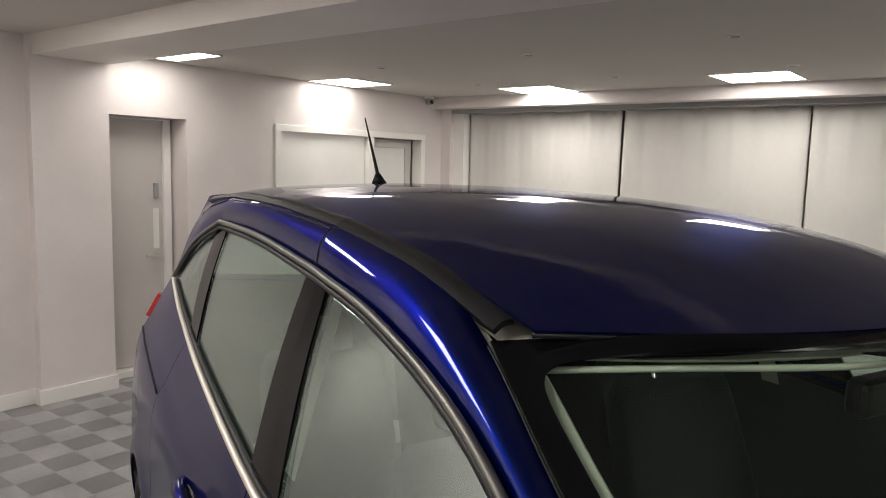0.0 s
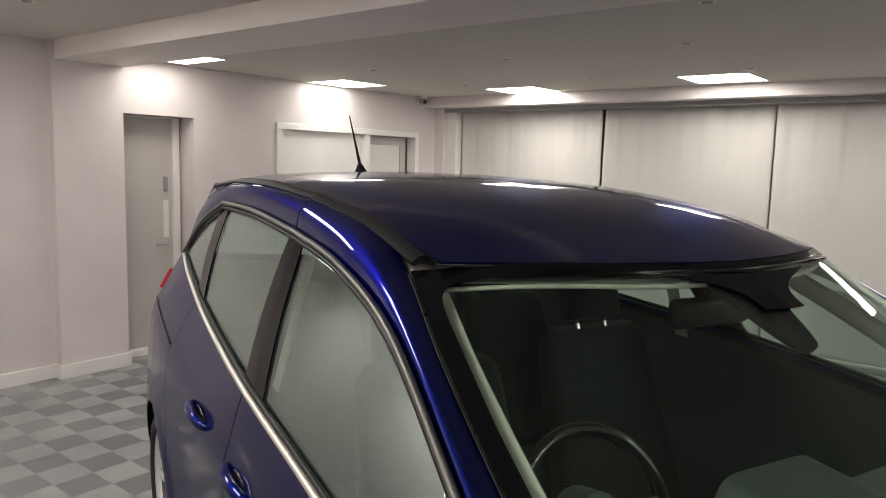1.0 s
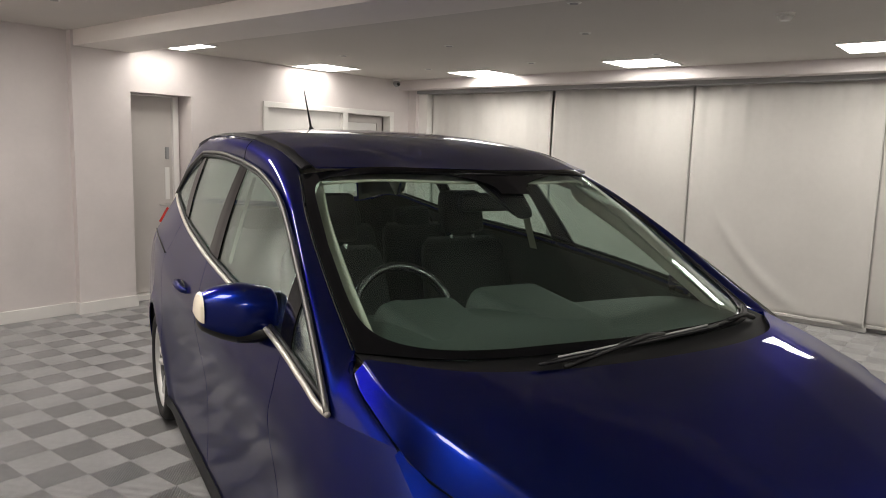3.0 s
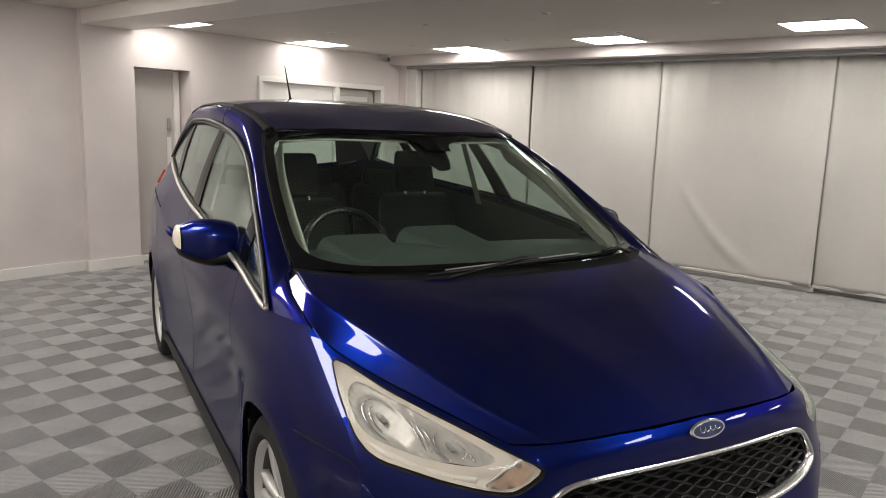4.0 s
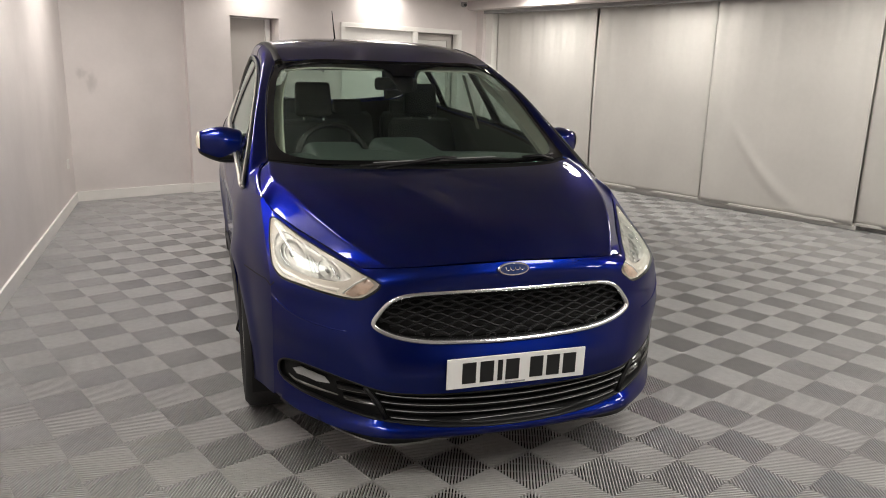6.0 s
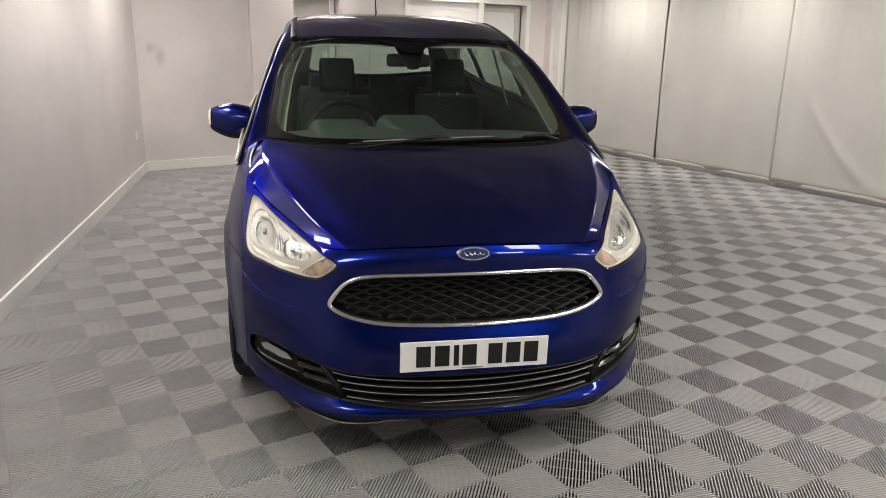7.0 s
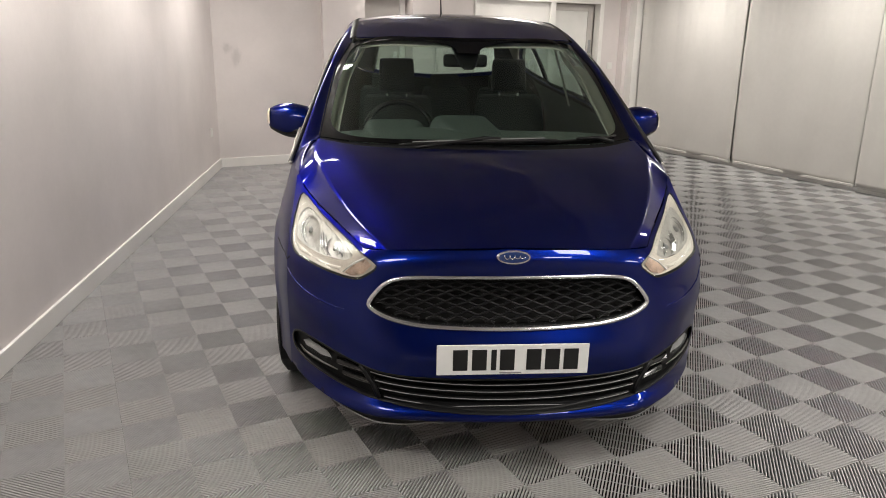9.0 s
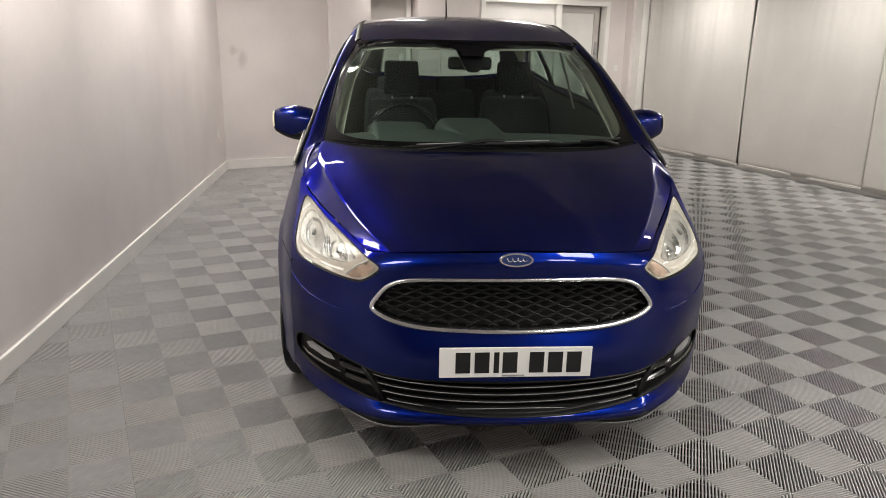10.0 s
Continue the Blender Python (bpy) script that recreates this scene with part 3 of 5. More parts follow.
def mirror_poly(half):
    """A closed outline from its right half, listed from the top centre to the bottom centre."""
    return [(x, z) for x, z in half] + [(-x, z) for x, z in reversed(half) if abs(x) > 1e-6]


def smooth_poly(pts, n=4, closed=True):
    """Densifies a closed outline with a gentle curve."""
    out = []
    k = len(pts)
    for i in range(k):
        p0, p1, p2, p3 = (Vector((*pts[(i + j - 1) % k], 0)) for j in range(4))
        for a in range(n):
            f = a / n
            q = 0.5 * (2 * p1 + (p2 - p0) * f + (2 * p0 - 5 * p1 + 4 * p2 - p3) * f * f + (3 * p1 - p0 - 3 * p2 + p3) * f ** 3)
            out.append((q.x, q.y))
    return out


def lin_poly(pts, step=0.02):
    out = []
    for (x0, z0), (x1, z1) in zip(pts, pts[1:] + pts[:1]):
        n = max(1, int(math.hypot(x1 - x0, z1 - z0) / step))
        out += [(x0 + (x1 - x0) * i / n, z0 + (z1 - z0) * i / n) for i in range(n)]
    return out


def inside(p, poly):
    c = False
    x, y = p
    j = len(poly) - 1
    for i in range(len(poly)):
        xi, yi = poly[i]
        xj, yj = poly[j]
        if (yi > y) != (yj > y) and x < (xj - xi) * (y - yi) / (yj - yi) + xi:
            c = not c
        j = i
    return c


def front_sheet(outer, holes=(), step=0.03, depth=0.0):
    """A sheet on the nose surface, bounded by outlines in front view."""
    from mathutils.geometry import delaunay_2d_cdt
    pts, edges = [], []
    for poly in (outer, *holes):
        n0 = len(pts)
        pts += [Vector(p) for p in poly]
        edges += [(n0 + i, n0 + (i + 1) % len(poly)) for i in range(len(poly))]
    xs = [p[0] for p in outer]
    zs = [p[1] for p in outer]
    x = min(xs) + step / 2
    while x < max(xs):
        z = min(zs) + step / 2
        while z < max(zs):
            if inside((x, z), outer) and not any(inside((x, z), h) for h in holes):
                if min((x - p.x) ** 2 + (z - p.y) ** 2 for p in pts[:]) > (0.3 * step) ** 2:
                    pts.append(Vector((x, z)))
            z += step
        x += step
    vs, _, fs, *_ = delaunay_2d_cdt(pts, edges, [], 0, 1e-5)
    bm = bmesh.new()
    bv = [bm.verts.new((v.x, nose_y(v.x, v.y) + depth, v.y)) for v in vs]
    for f in fs:
        c = (sum(vs[i].x for i in f) / len(f), sum(vs[i].y for i in f) / len(f))
        if inside(c, outer) and not any(inside(c, h) for h in holes):
            bm.faces.new([bv[i] for i in f])
    bmesh.ops.delete(bm, geom=[v for v in bm.verts if not v.link_faces], context="VERTS")
    return bm


def on_nose(x, z, out=0.0):
    return Vector((x, nose_y(x, z) - out, z))


LAMP = [(-.458, .744), (-.53, .780), (-.60, .805), (-.68, .837), (-.763, .880), (-.785, .83), (-.791, .775), (-.787, .738), (-.762, .714), (-.70, .706), (-.634, .697), (-.548, .687), (-.505, .698)]
GRILLE = [(0, .717), (-.20, .717), (-.355, .713), (-.425, .695), (-.468, .655), (-.494, .612), (-.466, .585), (-.40, .560), (-.30, .543), (-.15, .536), (0, .534)]
INTAKE = [(0, .364), (-.25, .365), (-.40, .374), (-.485, .388), (-.60, .416), (-.68, .430), (-.752, .431), (-.783, .405), (-.780, .355), (-.730, .325), (-.644, .309), (-.556, .289), (-.437, .270), (-.25, .258), (0, .253)]
FASCIA = [(0, .8085), (-.25, .8015), (-.42, .7915), (-.505, .783), (-.59, .812), (-.692, .853), (-.764, .896), (-.787, .934), (-.80, .926), (-.80, .70), (-.80, .45), (-.80, .268), (-.74, .250), (-.62, .236), (-.50, .224), (-.36, .218), (-.20, .219), (0, .221)]


def grow(poly, d):
    """An outline moved outwards by d (inwards when negative)."""
    k = len(poly)
    area = sum(poly[i][0] * poly[(i + 1) % k][1] - poly[(i + 1) % k][0] * poly[i][1] for i in range(k))
    sgn = 1 if area > 0 else -1
    out = []
    for i in range(k):
        a, b = Vector(poly[i - 1]), Vector(poly[(i + 1) % k])
        t = (b - a).normalized()
        out.append((poly[i][0] + t.y * d * sgn, poly[i][1] - t.x * d * sgn))
    return out


def ring_into(bm, poly, width, proud, curve=True):
    """A rounded trim ring along an outline on the nose."""
    outer, inner = poly, grow(poly, -width)
    k = len(poly)
    rows = []
    for i in range(k):
        a, b = outer[i], inner[i]
        m = ((a[0] + b[0]) / 2, (a[1] + b[1]) / 2)
        rows.append([bm.verts.new(on_nose(*a, -0.01)), bm.verts.new(on_nose(*a, proud * .5)), bm.verts.new(on_nose(*m, proud)), bm.verts.new(on_nose(*b, proud * .5)), bm.verts.new(on_nose(*b, -0.03))])
    for i in range(k):
        p, q = rows[i], rows[(i + 1) % k]
        for j in range(4):
            bm.faces.new((p[j], q[j], q[j + 1], p[j + 1]))
    return bm


car = new("car")
tagged(car, "dark metallic blue family car, clean, parked on the tiled floor", "car")
REF = (0, 2.2, 0.6)


def body():
    lampR = smooth_poly(LAMP, 3)
    lampL = [(-x, z) for x, z in lampR]
    grille = smooth_poly(mirror_poly(GRILLE), 3)
    intake = smooth_poly(mirror_poly(INTAKE), 3)
    fascia = lin_poly(mirror_poly(FASCIA))
    bm = front_sheet(fascia, (lampR, lampL, grille, intake), 0.017)
    shell(bm, 0.008, REF)
    bumper = obj_keep("front_bumper", bm, M_PAINT, car)
    # sides
    g = 0.0022
    for sign in (-1, 1):
        def pan(name, s0, s1, nu, cut=None, t0=0.0, t1=5.0, label=""):
            L = 0.5 * (s1 - s0)
            e = g / L
            return sheet(name, lambda a, b: side_pt(s0 + (s1 - s0) * ((e if s0 else 0) + (1 - (2 if s0 else 1) * e) * a), t0 + (t1 - t0) * b), nu, 44, M_PAINT, car, 0.008, REF, sign, cut, label)
        sheet("sill_trim", lambda a, b: side_pt(2.75 + 4.1 * a, -0.02 + 0.34 * b) + Vector((-0.006 - 0.008 * math.sin(math.pi * b), 0, -0.004)), 40, 6, M_BLACK, car, 0.012, REF, sign, label="black plastic sill trim")
        pan("wing", 0, 3, 60, arch_cut)
        pan("front_door", 3, 5, 40)
        pan("sliding_door", 5, 7, 44, arch_cut)
        pan("rear_quarter", 7, 10, 56, arch_cut)
        pan("rear_bumper", 10, 12, 30)
    # bonnet
    def bon(a, b):
        k = abs(a * 2 - 1)
        p = net(BONNET, b * 5, k * 6 * 0.996)
        d = abs(p.x) - (0.10 + 0.31 * (p.y - 0.15))
        crease = 0.003 * math.exp(-abs(d) / 0.07) * math.sin(math.pi * min(1, max(0, b))) ** 0.5
        return Vector((-p.x if a > 0.5 else p.x, p.y + 0.003 * (1 - b), p.z + crease))
    bm = bmesh.new()
    grid_into(bm, bon, 120, 48)
    shell(bm, 0.008, (0, 0.8, 0.2))
    obj_keep("bonnet", bm, M_PAINT, car)
    # roof
    def roof(a, b):
        k = abs(a * 2 - 1)
        p = net(ROOF, b * 5, k * 3 * 0.99)
        return Vector((-p.x if a > 0.5 else p.x, p.y, p.z))
    bm = bmesh.new()
    grid_into(bm, roof, 40, 50)
    shell(bm, 0.006, (0, 2.8, 0.2))
    obj_keep("roof", bm, M_PAINT, car)
    # black seal under the front edge of the roof
    bm = bmesh.new()
    tube_into(bm, [roof(i / 40, 0.0) + Vector((0, 0.006, -0.008)) for i in range(41)], 0.0045, 8)
    obj_keep("roof_seal", bm, M_BLACK, car)
    # inner headliner
    bm = bmesh.new()
    grid_into(bm, lambda a, b: roof(a, b) + Vector((0, 0.03 * (1 - b), -0.045)), 16, 24)
    shell(bm, 0.004, (0, 2.8, 0.2))
    obj_keep("headliner", bm, M_LINER, car)["label"] = "pale beige headliner"
    # pillars and cant rails
    for sign in (-1, 1):
        def rail(a, b):
            s = a * 12
            if s < 1:
                w = side_pt(s, 5)
                r = crom([(-.780, 1.09, 1.000), (-.758, 1.13, 1.024), RAIL[0]], s * 2)
            else:
                w, r = crom(WTOP, s - 1), crom(RAIL, s - 1)
            p = w.lerp(r, b * 1.04)
            n = Vector((-0.75, 0, 0.66))
            return p + n * (0.022 * math.sin(math.pi * min(1, b * 1.04)) * min(1, s))
        sheet("roof_rail_panel", rail, 96, 10, M_PAINT, car, 0.008, (0, 2.4, 0.9), sign)
        # inner trim: front pillar cover, then the rail over the doors
        def acover(a, b):
            s = 0.15 + a * 2.75
            r, w = crom(RAIL, s), crom(WTOP, s)
            p0 = r + Vector((0.080, 0.010, -0.010))
            p1 = r.lerp(w, 0.45) + Vector((0.075, 0.06, -0.05))
            p2_ = w + Vector((0.030, 0.035, -0.004))
            return crom([p0, p1, p2_], b * 2)
        sheet("pillar_cover", acover, 30, 8, M_COVER, car, 0.004, (0, 2.4, 0.9), sign, label="pale beige front pillar cover")
        def trim(a, b):
            s = 2.85 + a * 8.0
            p = crom(WTOP, s).lerp(crom(RAIL, s), b)
            return p + Vector((0.035, 0.0, -0.03))
        sheet("rail_trim", trim, 60, 5, M_LINER, car, 0.004, (0, 2.4, 0.9), sign, label="pale beige inner roof rail trim")
        # black roof strip
        def strip(a, b):
            s = 3.02 + a * 7.7
            p = crom(STRIP, s)
            return p + Vector((-0.020 + 0.038 * b, 0, 0.002 + 0.005 * math.sin(math.pi * b) + (0.006 * b - 0.008 * (1 - b))))
        sheet("roof_strip", strip, 60, 5, M_BLACK, car, 0.01, (0, 2.4, 0.9), sign, label="satin black roof strip")
        # thin seal between the front pillar and the windscreen
        bm = bmesh.new()
        tube_into(bm, [flip(crom(RAIL, 0.02 + i * 2.9 / 40) + Vector((-0.003, -0.002, 0.0045)), sign) for i in range(41)], 0.0022, 6)
        obj_keep("screen_seal", bm, M_BLACK, car)
        # rear corner pillar and tailgate glass half
        def rear(a, b):
            lo = crom([(-.72, 4.0, 1.245), (-.69, 4.2, 1.235), (-.58, 4.32, 1.19), (-.3, 4.37, 1.155), (0, 4.38, 1.14)], a * 4)
            hi = crom([(-.575, 4.05, 1.547), (-.565, 4.12, 1.556), (-.50, 4.16, 1.562), (-.27, 4.225, 1.573), (0, 4.24, 1.577)], a * 4)
            p = lo.lerp(hi, b)
            return p + Vector((0, 0.02 * math.sin(math.pi * b), 0))
        sheet("tailgate_pillar", lambda a, b: rear(a * 0.54, b), 16, 10, M_PAINT, car, 0.01, (0, 3.0, 1.2), sign)
        sheet("rear_window", lambda a, b: rear(0.54 + a * 0.46, 0.07 + 0.60 * b), 16, 10, M_GLASS, car, 0.004, (0, 3.0, 1.2), sign)
        sheet("tailgate_panel", lambda a, b: rear(0.54 + a * 0.46, 0.07 * b), 16, 3, M_PAINT, car, 0.01, (0, 3.0, 1.2), sign)
        sheet("tailgate_spoiler", lambda a, b: rear(0.54 + a * 0.46, 0.67 + 0.33 * b), 16, 3, M_PAINT, car, 0.01, (0, 3.0, 1.2), sign)
        # inner lining of the tailgate and of the corner pillars
        back = Vector((0.0, -0.028, 0.0))
        sheet("tailgate_trim", lambda a, b: rear(0.52 * a, b) + back + Vector((0.02, 0, 0)), 12, 8, M_CARD, car, 0.004, (0, 3.0, 1.2), sign, label="dark inner tailgate trim")
        sheet("tailgate_trim", lambda a, b: rear(0.52 + a * 0.48, 0.66 + 0.34 * b) + back, 12, 4, M_CARD, car, 0.004, (0, 3.0, 1.2), sign, label="dark inner tailgate trim")

        def pane(s, t):
            p = crom(BELT, s).lerp(crom(WTOP, s), t)
            return p + Vector((-0.009, 0, 0.003)) * math.sin(math.pi * min(1, max(0, t)))
        for nm, s0, s1, mt in (("quarter_glass", 0.15, 1.72, M_GLASS), ("mirror_pillar", 1.72, 2.1, M_FRIT), ("front_door_glass", 2.1, 4.95, M_GLASS), ("centre_pillar", 4.95, 6.05, M_FRIT), ("rear_door_glass", 6.05, 7.95, M_GLASS), ("rear_pillar", 7.95, 9.05, M_FRIT), ("rear_quarter_glass", 9.05, 10.95, M_GLASS)):
            off = Vector((0.006 * (1 if mt is M_GLASS else 0), 0, 0))
            sheet(nm, lambda a, b: pane(s0 + (s1 - s0) * a, b) + off, 24, 12, mt, car, 0.004, (0, 2.4, 0.9), sign)
        # bright trim round the side windows
        for nm, line, r in (("belt_trim", BELT, 0.0082), ("window_trim", WTOP, 0.0082)):
            bm = bmesh.new()
            if line is BELT:
                run = [side_pt(1.0 + i * 8.0 / 120, 5) + Vector((-0.009, 0, 0.004)) for i in range(121)]
            else:
                run = [crom(line, 0.02 + i * 10.96 / 120) + Vector((-0.011, 0, 0.005)) for i in range(121)]
            tube_into(bm, [flip(p, sign) for p in run], r, 10)
            obj_keep(nm, bm, M_SATIN if line is BELT else M_TRIMDARK, car)["label"] = "satin metal window trim"
        # black seals along the glass
        for line, up in ((BELT, 0.016), (WTOP, -0.014)):
            bm = bmesh.new()
            run = []
            for i in range(101):
                s = 0.25 + i * 10.5 / 100
                run.append(crom(line, s) + Vector((-0.007 + (0.004 if up > 0 else 0.0), 0, 0.0)) + (crom(WTOP, s) - crom(BELT, s)).normalized() * up)
            tube_into(bm, [flip(p, sign) for p in run], 0.007, 8)
            obj_keep("window_seal", bm, M_BLACK, car)
        # cut lines of the sliding door in the roof rail
        def railp(s, b):
            return crom(WTOP, s).lerp(crom(RAIL, s), b) + Vector((-0.75, 0, 0.66)) * (0.022 * math.sin(math.pi * b) + 0.0004)
        bm = bmesh.new()
        tube_into(bm, [flip(railp(5.85 - 0.12 * f, f), sign) for f in (0.08, .25, .45, .62, .74)] + [flip(railp(5.75 + 4.6 * f, 0.76 - 0.10 * f), sign) for f in (0.01, .15, .3, .5, .7, .85, 1.0)], 0.0022, 5)
        obj_keep("door_cut_line", bm, M_GAPSHADE, car)
    # windscreen
    def scr(a, b):
        k = abs(a * 2 - 1)
        p = net(SCREEN, b * 3, k * 3)
        return Vector((-p.x if a > 0.5 else p.x, p.y, p.z))
    # black border round the clear part
    A0, A1, B0, B1 = 0.026, 0.974, 0.035, 0.952
    bm = bmesh.new()
    grid_into(bm, scr, 48, 36)
    shell(bm, 0.004, (0, 2.4, 0.6))
    obj_keep("windscreen", bm, M_SCREEN, car)
    bm = bmesh.new()
    n = 160
    def rim(th):
        """Rounded inner rim of the black border, as a superellipse."""
        c, s = math.cos(th), math.sin(th)
        e = 0.13 if s > 0 else 0.23
        return (0.5 + (A1 - A0) / 2 * math.copysign(abs(c) ** e, c), (B0 + B1) / 2 + (B1 - B0) / 2 * math.copysign(abs(s) ** e, s))
    def edge(th):
        c, s = math.cos(th), math.sin(th)
        m = max(abs(c), abs(s))
        return (0.5 + 0.5 * c / m, 0.5 + 0.5 * s / m)
    ths = sorted([2 * math.pi * i / n for i in range(n)] + [math.pi / 4 + k * math.pi / 2 + d for k in range(4) for d in (-0.02, -0.008, 0.008, 0.02)])
    rows = []
    for th in ths:
        (a0, b0), (a1, b1) = edge(th), rim(th)
        rows.append([bm.verts.new(scr(a0 + (a1 - a0) * f, b0 + (b1 - b0) * f) + Vector((0, -0.0035, 0.0035))) for f in (0, 0.33, 0.66, 1.0)])
    for p, q in zip(rows, rows[1:] + rows[:1]):
        for j in range(3):
            bm.faces.new((p[j], q[j], q[j + 1], p[j + 1]))
    shell(bm, 0.0025, (0, 2.4, 0.6))
    obj_keep("screen_border", bm, M_FRIT, car)["label"] = "black printed windscreen border"
    # black print round the mirror mount
    bm = bmesh.new()
    def patch(a, b):
        f = b ** 1.4
        lo, hi = 0.450 + (0.335 - 0.450) * f ** 2.2, 0.535 + (0.660 - 0.535) * f ** 2.2
        return scr(lo + (hi - lo) * a, 0.82 + 0.135 * b) + Vector((0, -0.0035, 0.0035))
    grid_into(bm, patch, 14, 12)
    shell(bm, 0.0025, (0, 2.4, 0.6))
    obj_keep("mirror_mount_print", bm, M_FRIT, car)["label"] = "black print round the mirror mount"
    # scuttle between the bonnet and the glass
    bm = bmesh.new()
    def cowl(a, b):
        k = abs(a * 2 - 1)
        p = net(BONNET, 5, k * 4)
        q = net(SCREEN, 0, k * 3)
        r = (p + Vector((0, -0.012, -0.016))).lerp(q + Vector((0, 0.02, 0.004)), b)
        r.z -= 0.010 * math.sin(math.pi * b) * (1 - k ** 4)
        return Vector((-r.x if a > 0.5 else r.x, r.y, r.z))
    grid_into(bm, cowl, 48, 8)
    shell(bm, 0.006, (0, 1.2, 0.2))
    obj_keep("scuttle_panel", bm, M_SCUTTLE, car)["label"] = "black scuttle panel under the windscreen"
    # pale front edge of the headliner, behind the glass
    for lo, hi in ((0.05, 0.43), (0.57, 0.95)):
        bm = bmesh.new()
        tube_into(bm, [scr(lo + (hi - lo) * i / 20, 0.948) + Vector((0, 0.026, -0.020)) for i in range(21)], 0.005, 8)
        obj_keep("headliner_edge", bm, M_LINER, car)["label"] = "pale beige front edge of the headliner"
    # near-black skin under the panels, painted as the shade in their gaps
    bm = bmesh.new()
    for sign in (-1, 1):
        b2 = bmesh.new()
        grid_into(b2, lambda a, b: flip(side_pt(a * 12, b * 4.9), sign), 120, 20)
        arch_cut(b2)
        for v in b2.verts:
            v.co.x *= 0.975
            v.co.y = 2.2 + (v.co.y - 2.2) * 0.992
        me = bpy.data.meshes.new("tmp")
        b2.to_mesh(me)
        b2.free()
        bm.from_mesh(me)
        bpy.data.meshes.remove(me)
    obj_keep("inner_body", bm, M_GAPSHADE, car)
    # floor pan and engine bay, blocks in the same painted shade
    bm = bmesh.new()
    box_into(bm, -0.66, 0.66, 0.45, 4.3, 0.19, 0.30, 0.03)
    obj_keep("floor_pan", bm, M_GAPSHADE, car)
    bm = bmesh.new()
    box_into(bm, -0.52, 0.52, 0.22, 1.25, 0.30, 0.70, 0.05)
    obj_keep("engine_bay", bm, M_GAPSHADE, car)


body()


def wheels():
    for sign in (-1, 1):
        for hy in (HUB_F, HUB_R):
            w = new("wheel")
            w.parent = car
            w.matrix_basis = Matrix.Translation((0.785 * sign, hy, HUB_Z)) @ Matrix.Diagonal((sign, 1, 1, 1))
            # tyre: lathe about x, outside face at +x
            prof = [(-0.10, 0.225), (-0.108, 0.25), (-0.105, 0.285), (-0.088, 0.306), (-0.06, 0.312), (0, 0.314), (0.06, 0.312), (0.088, 0.306), (0.105, 0.285), (0.108, 0.255), (0.098, 0.235), (0.085, 0.228)]
            def lathe(prof, n=64):
                bm = bmesh.new()
                rings = [[bm.verts.new((x, r * math.cos(2 * math.pi * k / n), r * math.sin(2 * math.pi * k / n))) for k in range(n)] for x, r in prof]
                for a, b in zip(rings, rings[1:]):
                    for k in range(n):
                        bm.faces.new((a[k], a[(k + 1) % n], b[(k + 1) % n], b[k]))
                return bm
            bm = lathe(prof)
            part("tyre", bm, M_TYRE, w, smooth=True)
            bm = lathe([(0.086, 0.236), (0.094, 0.230), (0.088, 0.219), (0.07, 0.213)])
            part("rim", bm, M_ALLOY, w, smooth=True)
            # barrel darker than the rim: shade between the spokes put into its colour
            bm = lathe([(0.07, 0.213), (0.02, 0.205), (-0.09, 0.205)])
            part("barrel", bm, M_BARREL_SHADE, w, "inner barrel, dark grey painted as shade between the spokes", smooth=True)
            bm = bmesh.new()
            cyl_into(bm, (-0.02, 0, 0), (-0.005, 0, 0), 0.14, seg=40)
            part("brake_disc", bm, M_METAL, w)
            for k in range(5):
                bm = bmesh.new()
                for da in (-0.17, 0.17):
                    a0, a1 = 2 * math.pi * k / 5 + da * 1.4, 2 * math.pi * k / 5 + da
                    c0 = Vector((0, math.cos(a0), math.sin(a0)))
                    c1 = Vector((0, math.cos(a1), math.sin(a1)))
                    tn = Vector((0, -c1.z, c1.y))
                    rows = []
                    for f in (0.0, 0.3, 0.6, 0.85, 1.0):
                        p = (c0 * 0.05).lerp(c1 * 0.217, f)
                        x = 0.062 + 0.016 * math.sin(f * 1.9)
                        hw = 0.011 + 0.008 * f
                        rows.append([bm.verts.new(p + tn * a + Vector((x - d, 0, 0))) for a, d in ((-hw, 0.028), (-hw, 0.006), (-hw * .5, 0), (hw * .5, 0), (hw, 0.006), (hw, 0.028))])
                    for p, q in zip(rows, rows[1:]):
                        for j in range(5):
                            bm.faces.new((p[j], q[j], q[j + 1], p[j + 1]))
                part("spoke", bm, M_ALLOY, w, smooth=True)
            bm = bmesh.new()
            cyl_into(bm, (0.03, 0, 0), (0.07, 0, 0), 0.06, 0.052, 32)
            part("hub", bm, M_ALLOY, w, smooth=False)
            bm = bmesh.new()
            cyl_into(bm, (0.068, 0, 0), (0.076, 0, 0), 0.03, 0.026, 28)
            part("centre_cap", bm, M_GREYPL, w)
    # wheel arch liners
    for sign in (-1, 1):
        for hy in (HUB_F, HUB_R):
            bm = bmesh.new()
            def fn(a, b):
                th = math.radians(-20 + 220 * a)
                return Vector((sign * (0.60 + 0.27 * b), hy + 0.362 * math.cos(th), HUB_Z + 0.362 * math.sin(th)))
            grid_into(bm, fn, 32, 3)
            part("arch_liner", bm, M_BLACK, car, smooth=True)


wheels()


